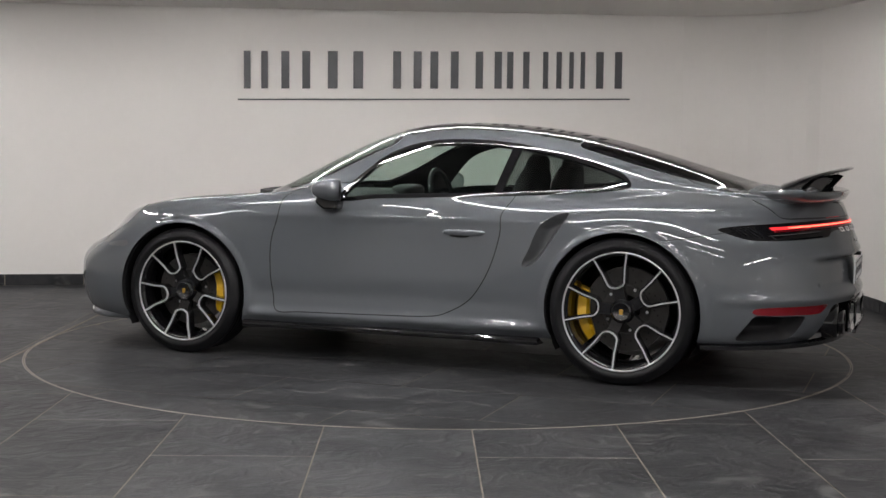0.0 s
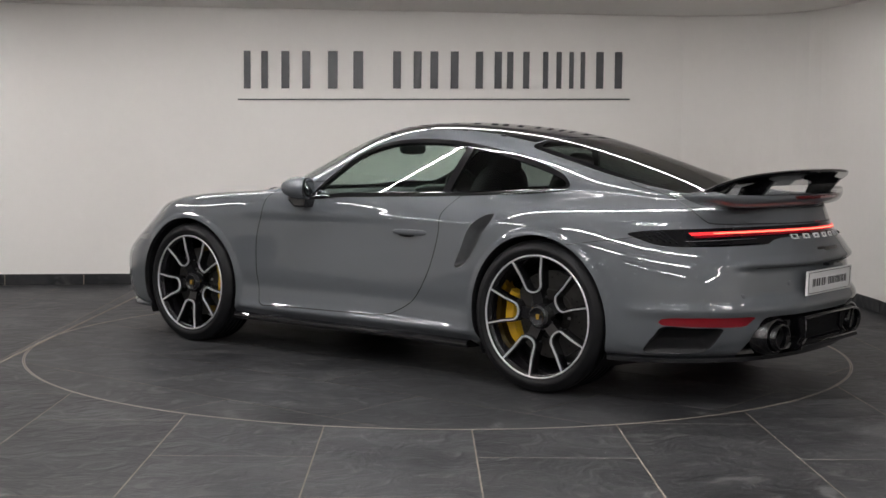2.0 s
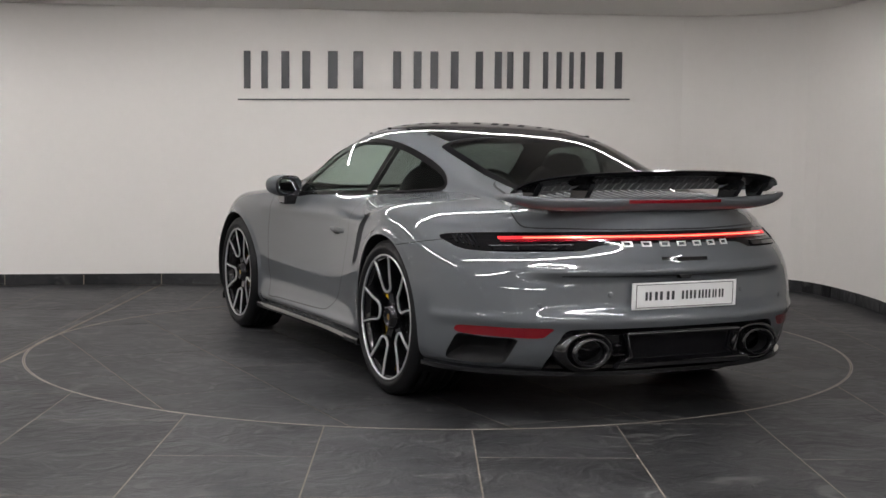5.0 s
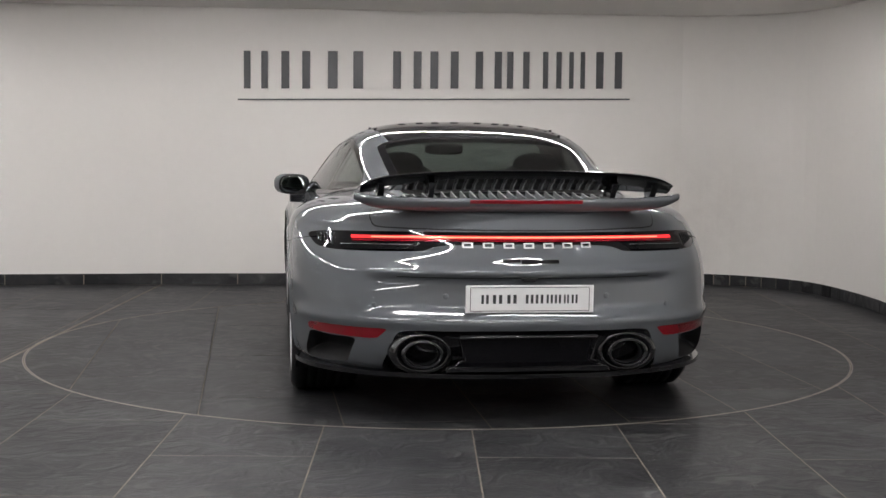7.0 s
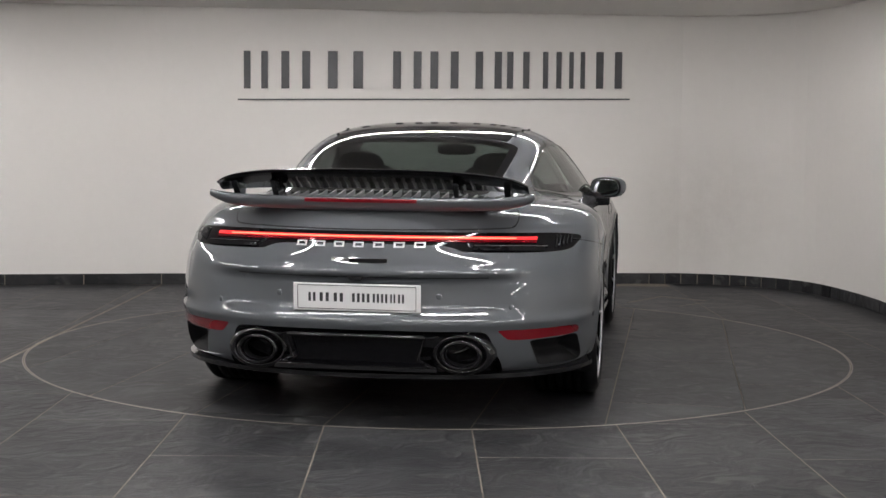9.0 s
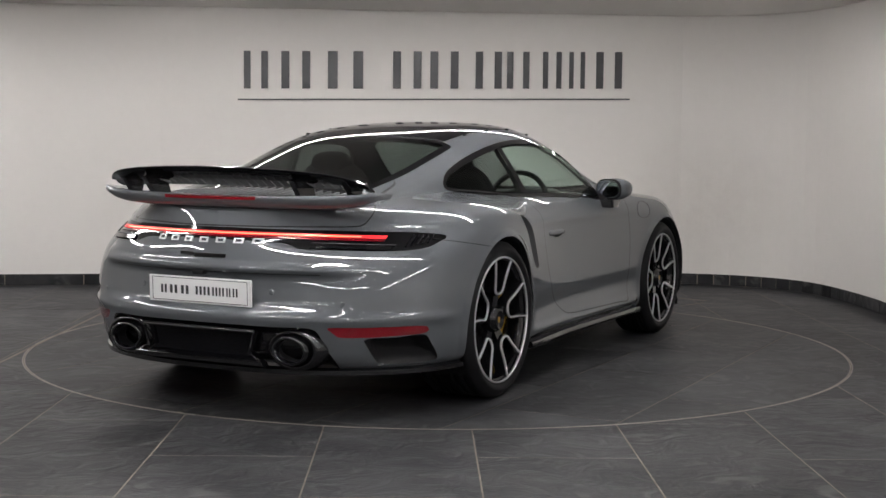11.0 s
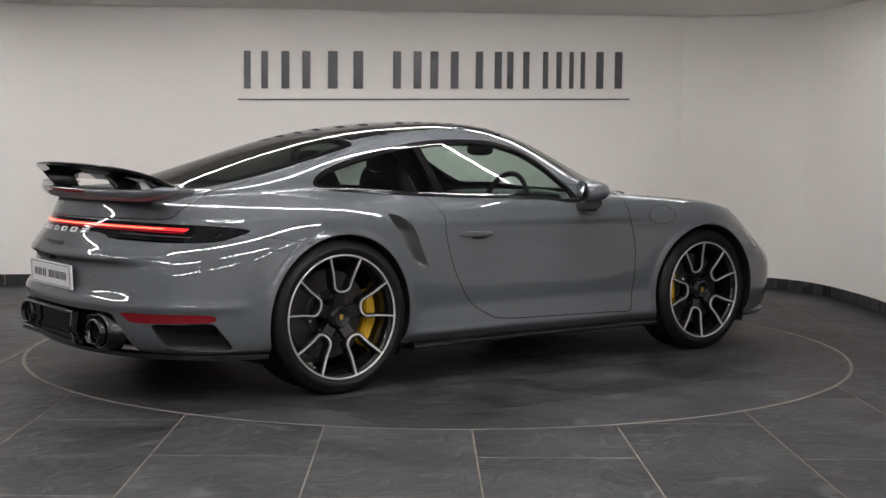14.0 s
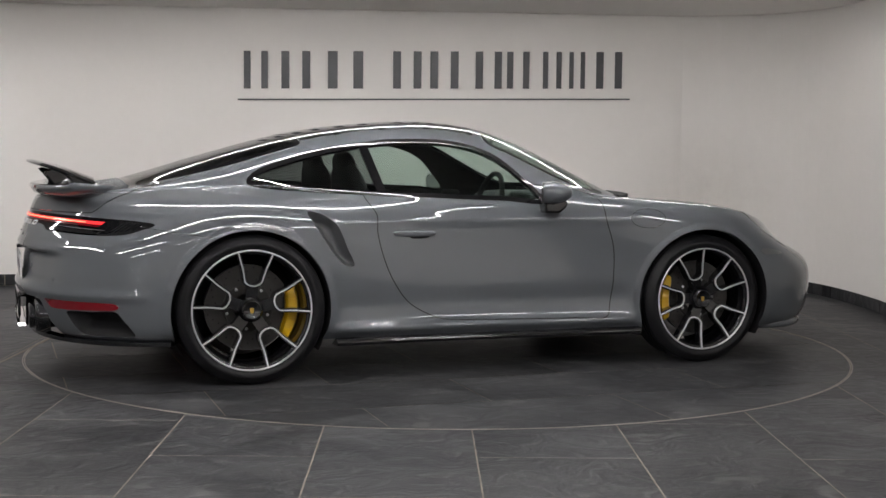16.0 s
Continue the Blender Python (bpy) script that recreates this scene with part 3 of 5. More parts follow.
class Skin:
    """A polygon sheet that can be split along the zero line of a function."""

    def __init__(self, G):
        n, m, _ = G.shape
        self.v = [tuple(q) for q in G.reshape(-1, 3)]
        self.f = [(i * m + j, i * m + j + 1, (i + 1) * m + j + 1, (i + 1) * m + j) for i in range(n - 1) for j in range(m - 1)]
        P = G
        du, dv = np.gradient(P, axis=0), np.gradient(P, axis=1)
        N = np.cross(dv, du)
        N /= np.maximum(np.linalg.norm(N, axis=-1, keepdims=True), 1e-12)
        self.n = [tuple(q) for q in N.reshape(-1, 3)]
        self.tag = ["body"] * len(self.f)

    def split(self, fn, inside, of=("body",)):
        """Faces of the given tags where fn < 0 take the tag inside; crossing faces are cut."""
        V = np.array(self.v)
        val = np.asarray(fn(V[:, 0], V[:, 1], V[:, 2])).tolist()
        made = {}
        nf, nt = [], []

        def mid(a, b):
            key = (a, b) if a < b else (b, a)
            if key not in made:
                t = val[a] / (val[a] - val[b])
                made[key] = len(self.v)
                self.v.append(tuple(p + (q - p) * t for p, q in zip(self.v[a], self.v[b])))
                self.n.append(tuple(p + (q - p) * t for p, q in zip(self.n[a], self.n[b])))
                val.append(0.0)
            return made[key]
        for f, tag in zip(self.f, self.tag):
            if tag not in of:
                nf.append(f)
                nt.append(tag)
                continue
            s = [val[i] for i in f]
            if max(s) <= 0:
                nf.append(f)
                nt.append(inside)
            elif min(s) >= 0:
                nf.append(f)
                nt.append(tag)
            else:
                neg, pos = [], []
                for i, a in enumerate(f):
                    b = f[(i + 1) % len(f)]
                    if val[a] <= 0:
                        neg.append(a)
                    if val[a] >= 0:
                        pos.append(a)
                    if val[a] * val[b] < 0:
                        c = mid(a, b)
                        neg.append(c)
                        pos.append(c)
                if len(neg) > 2:
                    nf.append(tuple(neg))
                    nt.append(inside)
                if len(pos) > 2:
                    nf.append(tuple(pos))
                    nt.append(tag)
        self.f, self.tag = nf, nt

    def take(self, name, tags, both=True, push=0.0, own=False):
        """A mesh of all faces with these tags, mirrored to both sides or for the one side only (both=+1, -1)."""
        keep = [f for f, t in zip(self.f, self.tag) if t in tags]
        used = sorted({i for f in keep for i in f})
        idx = {a: i for i, a in enumerate(used)}
        V = np.array([self.v[i] for i in used])
        N = np.array([self.n[i] for i in used])
        V = V + N * push
        F = [[idx[i] for i in f] for f in keep]
        if both is True:
            n = len(V)
            seam = np.abs(V[:, 1]) < 1e-6
            mp = np.where(seam, np.arange(n), 0)
            extra = np.where(~seam)[0]
            mp[extra] = n + np.arange(len(extra))
            V2, N2 = V[extra] * (1, -1, 1), N[extra] * (1, -1, 1)
            N[seam, 1] = 0
            F = F + [[int(mp[i]) for i in f[::-1]] for f in F]
            V, N = np.vstack([V, V2]), np.vstack([N, N2])
        elif both == -1:
            V, N = V * (1, -1, 1), N * (1, -1, 1)
            F = [f[::-1] for f in F]
        good = []
        for f in F:
            g = [a for i, a in enumerate(f) if a != f[i - 1] and not np.allclose(V[a], V[f[i - 1]], atol=1e-7)]
            if len(g) > 2:
                good.append(g)
        me = mesh_of(name, V, good)
        if own:
            return me
        me.normals_split_custom_set_from_vertices([tuple(q) for q in N / np.maximum(np.linalg.norm(N, axis=1, keepdims=True), 1e-9)])
        return me


def disc(cx, cz, r):
    return lambda x, y, z: np.hypot(x - cx, z - cz) - r




# ---- outlines of the panels on the skin ----
def outline(pts, n=10):
    """A closed smooth outline through points, as an array."""
    P = np.array(pts, float)
    out = []
    for i in range(len(P)):
        a, b, c, d = P[i - 1], P[i], P[(i + 1) % len(P)], P[(i + 2) % len(P)]
        for k in range(n):
            t = k / n
            out.append(0.5 * (2 * b + (c - a) * t + (2 * a - 5 * b + 4 * c - d) * t * t + (3 * b - a - 3 * c + d) * t ** 3))
    return np.array(out)


def signed(P, u, v):
    """Signed distance of points (u, v) to a closed outline, negative inside."""
    u, v = np.asarray(u), np.asarray(v)
    out = np.full(u.shape, 1.0)
    lo, hi = P.min(0) - 0.12, P.max(0) + 0.12
    near = (u > lo[0]) & (u < hi[0]) & (v > lo[1]) & (v < hi[1])
    q = np.stack([u[near], v[near]], -1)
    a, b = P, np.roll(P, -1, 0)
    d = b - a
    L = np.maximum((d ** 2).sum(1), 1e-12)
    w = q[:, None] - a
    t = np.clip((w * d).sum(-1) / L, 0, 1)
    dist = np.sqrt(((w - t[..., None] * d) ** 2).sum(-1)).min(1)
    cross = ((a[:, 1] > q[:, None, 1]) != (b[:, 1] > q[:, None, 1])) & (q[:, None, 0] < d[:, 0] * (q[:, None, 1] - a[:, 1]) / np.where(d[:, 1] == 0, 1e-12, d[:, 1]) + a[:, 0])
    out[near] = np.where(cross.sum(1) % 2 == 1, -dist, dist)
    return out


def side_zone(P, grow=0.0, y_min=0.4):
    return lambda x, y, z: np.where(y > y_min, signed(P, x, z) - grow, 1.0)


def turn(x, y):
    """Degrees round the tail: 0 at the middle of the back, 90 abreast of the rear axle."""
    return np.degrees(np.arctan2(y, -(x + 1.2)))


def tail_zone(P, grow=0.0):
    # the angle is scaled so that one unit is near one metre on the surface
    return lambda x, y, z: np.where(x < -1.4, signed(P, turn(x, y) * 0.0175, z) - grow, 1.0)


def top_zone(P, grow=0.0, z_min=0.85):
    return lambda x, y, z: np.where(z > z_min, signed(P, x, y) - grow, 1.0)


A = 0.0175
WINDOW = outline([(.31, .868), (.1, .876), (-.2, .888), (-.54, .900), (-.86, .917), (-1.13, .937), (-1.19, .967), (-1.11, 1.028), (-.86, 1.106), (-.60, 1.158), (-.36, 1.178), (-.12, 1.168), (.07, 1.114), (.20, 1.012)])
DOOR = outline([(.60, .90), (.655, .76), (.695, .626), (.70, .474), (.685, .34), (.655, .262), (.5, .262), (.1, .268), (-.2, .276), (-.31, .302), (-.435, .38), (-.53, .524), (-.585, .697), (-.587, .80), (-.583, .93), (0, .95), (.3, .95)])
INTAKE = outline([(-.95, .83), (-.885, .817), (-.82, .78), (-.785, .735), (-.75, .648), (-.712, .562), (-.775, .572), (-.845, .655), (-.895, .735), (-.945, .805)])
LAMP = outline([(0, .806), (20 * A, .802), (40 * A, .794), (54 * A, .786), (61.5 * A, .771), (58.5 * A, .747), (53 * A, .721), (44 * A, .715), (32 * A, .719), (24.5 * A, .724), (22.5 * A, .736), (19 * A, .748), (8 * A, .755), (0, .757), (-10 * A, .755), (-10 * A, .804)])
REFLECTOR = outline([(53 * A, .374), (44 * A, .367), (34 * A, .365), (31.8 * A, .388), (31 * A, .407), (38 * A, .407), (48 * A, .407), (53 * A, .401)])
VENT = outline([(52.5 * A, .366), (46 * A, .362), (39 * A, .358), (39.2 * A, .33), (41.5 * A, .262), (43 * A, .247), (49 * A, .243), (56 * A, .245), (57 * A, .262), (54.5 * A, .33)])
DIFF = outline([(0, .408), (8 * A, .408), (18 * A, .406), (25.5 * A, .405), (28.5 * A, .390), (30.5 * A, .32), (33.6 * A, .228), (34 * A, .16), (20 * A, .15), (0, .15), (-10 * A, .15), (-10 * A, .408)])
SCREEN = outline([(.95, 0), (.93, .2), (.86, .42), (.74, .60), (.655, .672), (.60, .668), (.42, .635), (.22, .585), (.10, .535), (.13, .35), (.155, .15), (.16, 0), (.155, -.15), (.5, -.2), (.93, -.2)])
ROOF = outline([(.09, 0), (.085, .2), (.06, .36), (.03, .47), (-.05, .485), (-.3, .478), (-.6, .462), (-.86, .445), (-.885, .42), (-.893, .2), (-.895, 0), (-.893, -.2), (-.4, -.25), (.085, -.2)])
REAR = outline([(-.912, 0), (-.91, .2), (-.90, .40), (-.905, .482), (-.96, .497), (-1.15, .49), (-1.4, .478), (-1.62, .462), (-1.72, .44), (-1.745, .35), (-1.75, 0), (-1.74, -.2), (-1.3, -.25), (-.91, -.2)])
GRILLE = outline([(-1.76, 0), (-1.757, .3), (-1.75, .46), (-1.79, .475), (-1.9, .475), (-1.98, .47), (-1.985, .3), (-1.99, 0), (-1.98, -.2), (-1.85, -.25), (-1.765, -.2)])

skin = Skin(body_half())
G0 = np.array(skin.v)
N0 = np.array(skin.n)


def surface(u, v, view):
    """Where the skin lies: view 'side' takes (x, z) and gives y, 'tail' takes (y, z) and gives x, 'top' takes (x, y) and gives z."""
    a, b, c, ok = {"side": (0, 2, 1, N0[:, 1] > 0.25), "tail": (1, 2, 0, (N0[:, 0] < -0.25) & (G0[:, 0] < -1.3)), "top": (0, 1, 2, (N0[:, 2] > 0.25) & (G0[:, 2] > 0.6))}[view]
    Q, N = G0[ok], N0[ok]
    d = (Q[:, a] - u) ** 2 + (Q[:, b] - abs(v) if view == "top" else Q[:, b] - v) ** 2
    i = np.argsort(d)[:4]
    vv = abs(v) if view == "top" else v
    est = Q[i, c] - (N[i, a] * (u - Q[i, a]) + N[i, b] * (vv - Q[i, b])) / N[i, c]
    w = 1 / (d[i] + 1e-6)
    return float((est * w).sum() / w.sum())


def tail_x(y, z):
    return surface(abs(y), z, "tail")


skin.split(disc(1.225, 0.343, 0.376), "arch_front")
skin.split(disc(-1.225, 0.357, 0.388), "arch_rear")
skin.split(side_zone(WINDOW, 0.004, 0.45), "trim")
skin.split(side_zone(WINDOW, -0.017, 0.45), "pane", ("trim",))
skin.split(lambda x, y, z: np.abs(x + 0.565 + (z - 1.03) * 0.30) - 0.022, "pillar", ("pane",))
skin.split(lambda x, y, z: x + 0.565 + (z - 1.03) * 0.30, "quarter", ("pane",))
skin.split(side_zone(DOOR, 0.0028), "seam")
skin.split(side_zone(DOOR, -0.0028), "door", ("seam",))
skin.split(side_zone(INTAKE), "intake")
skin.split(tail_zone(LAMP), "lamp")
skin.split(tail_zone(DIFF), "diffuser")
skin.split(tail_zone(REFLECTOR), "reflector")
skin.split(tail_zone(VENT), "vent")
skin.split(top_zone(SCREEN, 0.012), "screen_trim")
skin.split(top_zone(SCREEN, -0.012), "screen", ("screen_trim",))
skin.split(top_zone(ROOF), "roof")
skin.split(top_zone(REAR, 0.005, 0.93), "rear_trim", ("body", "roof"))
skin.split(top_zone(REAR, -0.03, 0.93), "rear_pane", ("rear_trim",))
skin.split(top_zone(GRILLE, 0.0, 0.86), "grille")
# headlamp, marker and corner intake, then the shut lines of the engine lid
HEAD = outline([(1.53, .795), (1.61, .715), (1.72, .655), (1.83, .605), (1.90, .62), (1.84, .69), (1.72, .755), (1.60, .81)])
skin.split(side_zone(HEAD, 0.0, 0.35), "headlamp")
MARK = outline([(1.575, .578), (1.65, .572), (1.735, .572), (1.73, .585), (1.65, .602), (1.58, .606)], 6)
skin.split(side_zone(MARK, 0.0, 0.5), "marker")
CORNER = outline([(2.03, .50), (2.10, .515), (2.19, .50), (2.21, .40), (2.18, .31), (2.10, .295), (2.05, .36)])
skin.split(side_zone(CORNER, 0.0, 0.35), "corner")
LID = outline([(0, .812), (10 * A, .812), (26 * A, .812), (38 * A, .814), (40.5 * A, .83), (43 * A, .87), (47 * A, .93), (60 * A, 1.0), (0, 1.0), (-10 * A, 1.0), (-10 * A, .812)])
skin.split(tail_zone(LID, 0.0026), "lid_seam")
skin.split(tail_zone(LID, -0.0026), "lid", ("lid_seam",))



def even_glass():
    """Side glass as one evenly curved sheet instead of the body's own section."""
    ids = sorted({i for f, t in zip(skin.f, skin.tag) if t in ("pane", "quarter", "pillar") for i in f})
    V = np.array([skin.v[i] for i in ids])
    x, z = V[:, 0], V[:, 2] - 1.0
    B = np.stack([np.ones_like(x), x, z, x * x, x * z, z * z], -1)
    c = np.linalg.lstsq(B, V[:, 1], rcond=None)[0]
    y = B @ c
    N = np.stack([-(c[1] + 2 * c[3] * x + c[4] * z), np.ones_like(x), -(c[2] + c[4] * x + 2 * c[5] * z)], -1)
    N /= np.linalg.norm(N, axis=1, keepdims=True)
    for k, i in enumerate(ids):
        skin.v[i] = (float(V[k, 0]), float(y[k]), float(V[k, 2]))
        skin.n[i] = tuple(N[k])


even_glass()

OFF = (-0.036, -0.056)
HOME = Matrix.Translation((*OFF, 0))
car = tagged(new("sports_car"), "grey rear-engined sports coupe with raised black wing on a turntable", "car")


def put(name, mesh, mat, label="", parent=None, at=None, smooth=True):
    return part(name, mesh, mat, parent or car, label, at=(HOME if at is None else at) if parent is None else at, smooth=smooth)


def dished(tags, name, P, zone, depth, slope, sides=(1, -1)):
    """The faces of a hollow, sunk by an amount that grows from the outline inwards."""
    V = np.array(skin.v)
    s = np.minimum(depth, np.maximum(0, -zone(P)(V[:, 0], V[:, 1], V[:, 2])) * slope)
    keep = skin.v
    skin.v = [tuple(q) for q in V - np.array(skin.n) * s[:, None]]
    out = [skin.take(name, tags, side, own=True) for side in sides]
    skin.v = keep
    return out


body = put("body", skin.take("body", ("body",)), "paint")
put("engine_lid", skin.take("lid", ("lid",)), "paint")
put("lid_gap", skin.take("lid_gap", ("lid_seam",), push=-0.003), "matt")
put("roof_panel", skin.take("roof", ("roof",), push=0.001), "gloss", "gloss black roof panel")
put("windscreen", skin.take("screen", ("screen",)), "glass", "greenish clear windscreen")
put("windscreen_seal", skin.take("seal", ("screen_trim",)), "black", "black windscreen border")
put("rear_window", skin.take("rear_pane", ("rear_pane",)), "rear_glass", "dark tinted rear window")
put("rear_window_border", skin.take("rear_trim", ("rear_trim",)), "gloss", "gloss black border of the rear window")
put("grille_bed", skin.take("grille_bed", ("grille",), push=-0.03), "matt", "black engine grille bed")
put("lamp_housing", skin.take("lamp", ("lamp",), push=-0.002), "smoke", "smoked black tail lamp band")
inner_faces = skin.take("lining", ("body", "door", "seam", "roof", "rear_trim", "screen_trim", "trim", "pillar"), push=-0.022)
put("cabin_lining", inner_faces, "matt", "black cabin lining")
for side in (1, -1):
    door = put("door", skin.take("door", ("door",), side), "paint")
    put("door_gap", skin.take("door_gap", ("seam",), side, push=-0.004), "matt")
    put("window_trim", skin.take("window_trim", ("trim",), side, push=0.002), "black", "gloss black window surround")
    put("door_window", skin.take("door_window", ("pane",), side), "glass", "clear greenish door glass")
    put("quarter_window", skin.take("quarter_window", ("quarter",), side), "tinted", "dark tinted quarter window")
    put("pillar_cover", skin.take("pillar_cover", ("pillar",), side, push=0.001), "black", "gloss black pillar")
    put("headlamp", skin.take("headlamp", ("headlamp",), side, push=0.002), "lens", "clear grey headlamp lens")
    put("side_marker", skin.take("side_marker", ("marker",), side, push=0.001), "slat", "grey side marker lamp")
    put("front_intake", skin.take("front_intake", ("corner",), side, push=-0.004), "vent", "black front corner intake")
    put("reflector", skin.take("reflector", ("reflector",), side, push=0.001), "red", "red rear reflector")
for me in dished(("intake",), "air_intake", INTAKE, side_zone, 0.06, 2.2):
    put("air_intake", me, "slat", "dark grey side air intake")
for me in dished(("vent",), "bumper_vent", VENT, tail_zone, 0.08, 2.6):
    put("bumper_vent", me, "matt", "black outlet behind the rear wheel")
diff = dished(("diffuser",), "diffuser", DIFF, tail_zone, 0.03, 0.9, (True,))
put("diffuser", diff[0], "black", "gloss black rear diffuser")


def blob(cx, cy, cz, rx, ry, rz, p=2.5, n=20, m=None):
    """A rounded block (superellipsoid)."""
    bm = bmesh.new()
    f = lambda w, q: math.copysign(abs(w) ** (2 / q), w)
    rows = []
    for i in range(n + 1):
        a = -math.pi / 2 + math.pi * i / n
        rows.append([bm.verts.new((cx + rx * f(math.cos(a), p) * f(math.cos(2 * math.pi * j / (2 * n)), p), cy + ry * f(math.cos(a), p) * f(math.sin(2 * math.pi * j / (2 * n)), p), cz + rz * f(math.sin(a), p))) for j in range(2 * n)])
    for i in range(n):
        for j in range(2 * n):
            bm.faces.new((rows[i][j], rows[i][(j + 1) % (2 * n)], rows[i + 1][(j + 1) % (2 * n)], rows[i + 1][j]))
    bmesh.ops.remove_doubles(bm, verts=bm.verts, dist=1e-5)
    bmesh.ops.recalc_face_normals(bm, faces=bm.faces)
    if m is not None:
        bm.transform(m)
    return bm


# ---- wheel arches ----
def arch(cx, cz, r, y_in):
    """The inside of a wheel arch from the skin's edge inwards."""
    n = 48
    out = []
    for side in (1, -1):
        bm = bmesh.new()
        rows = []
        for i in range(n + 1):
            a = radians(-32 + 244 * i / n)
            x, z = cx + r * math.cos(a), cz + r * math.sin(a)
            if z < 0.2:
                y = surface(x, 0.26, "side") - 0.01
            else:
                y = surface(x, z, "side")
            rows.append([bm.verts.new((x, side * (y - d), z)) for d in (-0.001, 0.012, 0.05)] + [bm.verts.new((cx + (r + 0.02) * math.cos(a), side * y_in, cz + (r + 0.02) * math.sin(a)))])
        for i in range(n):
            for k in range(3):
                bm.faces.new((rows[i][k], rows[i + 1][k], rows[i + 1][k + 1], rows[i][k + 1]))
        c = bm.verts.new((cx, side * y_in, cz))
        for i in range(n):
            bm.faces.new((rows[i][3], rows[i + 1][3], c))
        put("wheel_arch_liner", bm, "matt", smooth=True)


arch(1.225, 0.343, 0.376, 0.58)
arch(-1.225, 0.357, 0.388, 0.58)


# ---- wheels ----
def spoke_loop(r_out, r_in, half_out, half_in, n=7):
    """A U of points (along, across) from the rim in to the hub side and out again."""
    pts = [(r_out * math.cos(half_out), -r_out * math.sin(half_out))]
    k = r_in + half_in * 0.75
    pts.append((k + 0.35 * (r_out - k), -(half_in + 0.30 * (r_out * math.sin(half_out) - half_in))))
    for i in range(n + 1):
        a = math.pi * i / n
        pts.append((k - half_in * 0.75 * math.sin(a), -half_in * math.cos(a)))
    pts.append((k + 0.35 * (r_out - k), half_in + 0.30 * (r_out * math.sin(half_out) - half_in)))
    pts.append((r_out * math.cos(half_out), r_out * math.sin(half_out)))
    return pts


def ribbon(pts, width, y0, y1, turn_by, dish):
    """A flat bar along points in the wheel's plane, from depth y0 to y1, bowed inwards towards the hub."""
    bm = bmesh.new()
    P = [Vector(q) for q in pts]
    rows = []
    for i, q in enumerate(P):
        d = (P[min(i + 1, len(P) - 1)] - P[max(i - 1, 0)]).normalized()
        n = Vector((-d.y, d.x)) * width / 2
        row = []
        for e, y in ((n, y1), (-n, y1), (-n, y0), (n, y0)):
            w = q + e
            c, s = math.cos(turn_by), math.sin(turn_by)
            x, z = w.x * c - w.y * s, w.x * s + w.y * c
            row.append(bm.verts.new((x, y - dish(math.hypot(x, z)), z)))
        rows.append(row)
    for i in range(len(rows) - 1):
        for k in range(4):
            bm.faces.new((rows[i][k], rows[i][(k + 1) % 4], rows[i + 1][(k + 1) % 4], rows[i + 1][k]))
    bm.faces.new(rows[0][::-1])
    bm.faces.new(rows[-1])
    bmesh.ops.recalc_face_normals(bm, faces=bm.faces)
    return bm


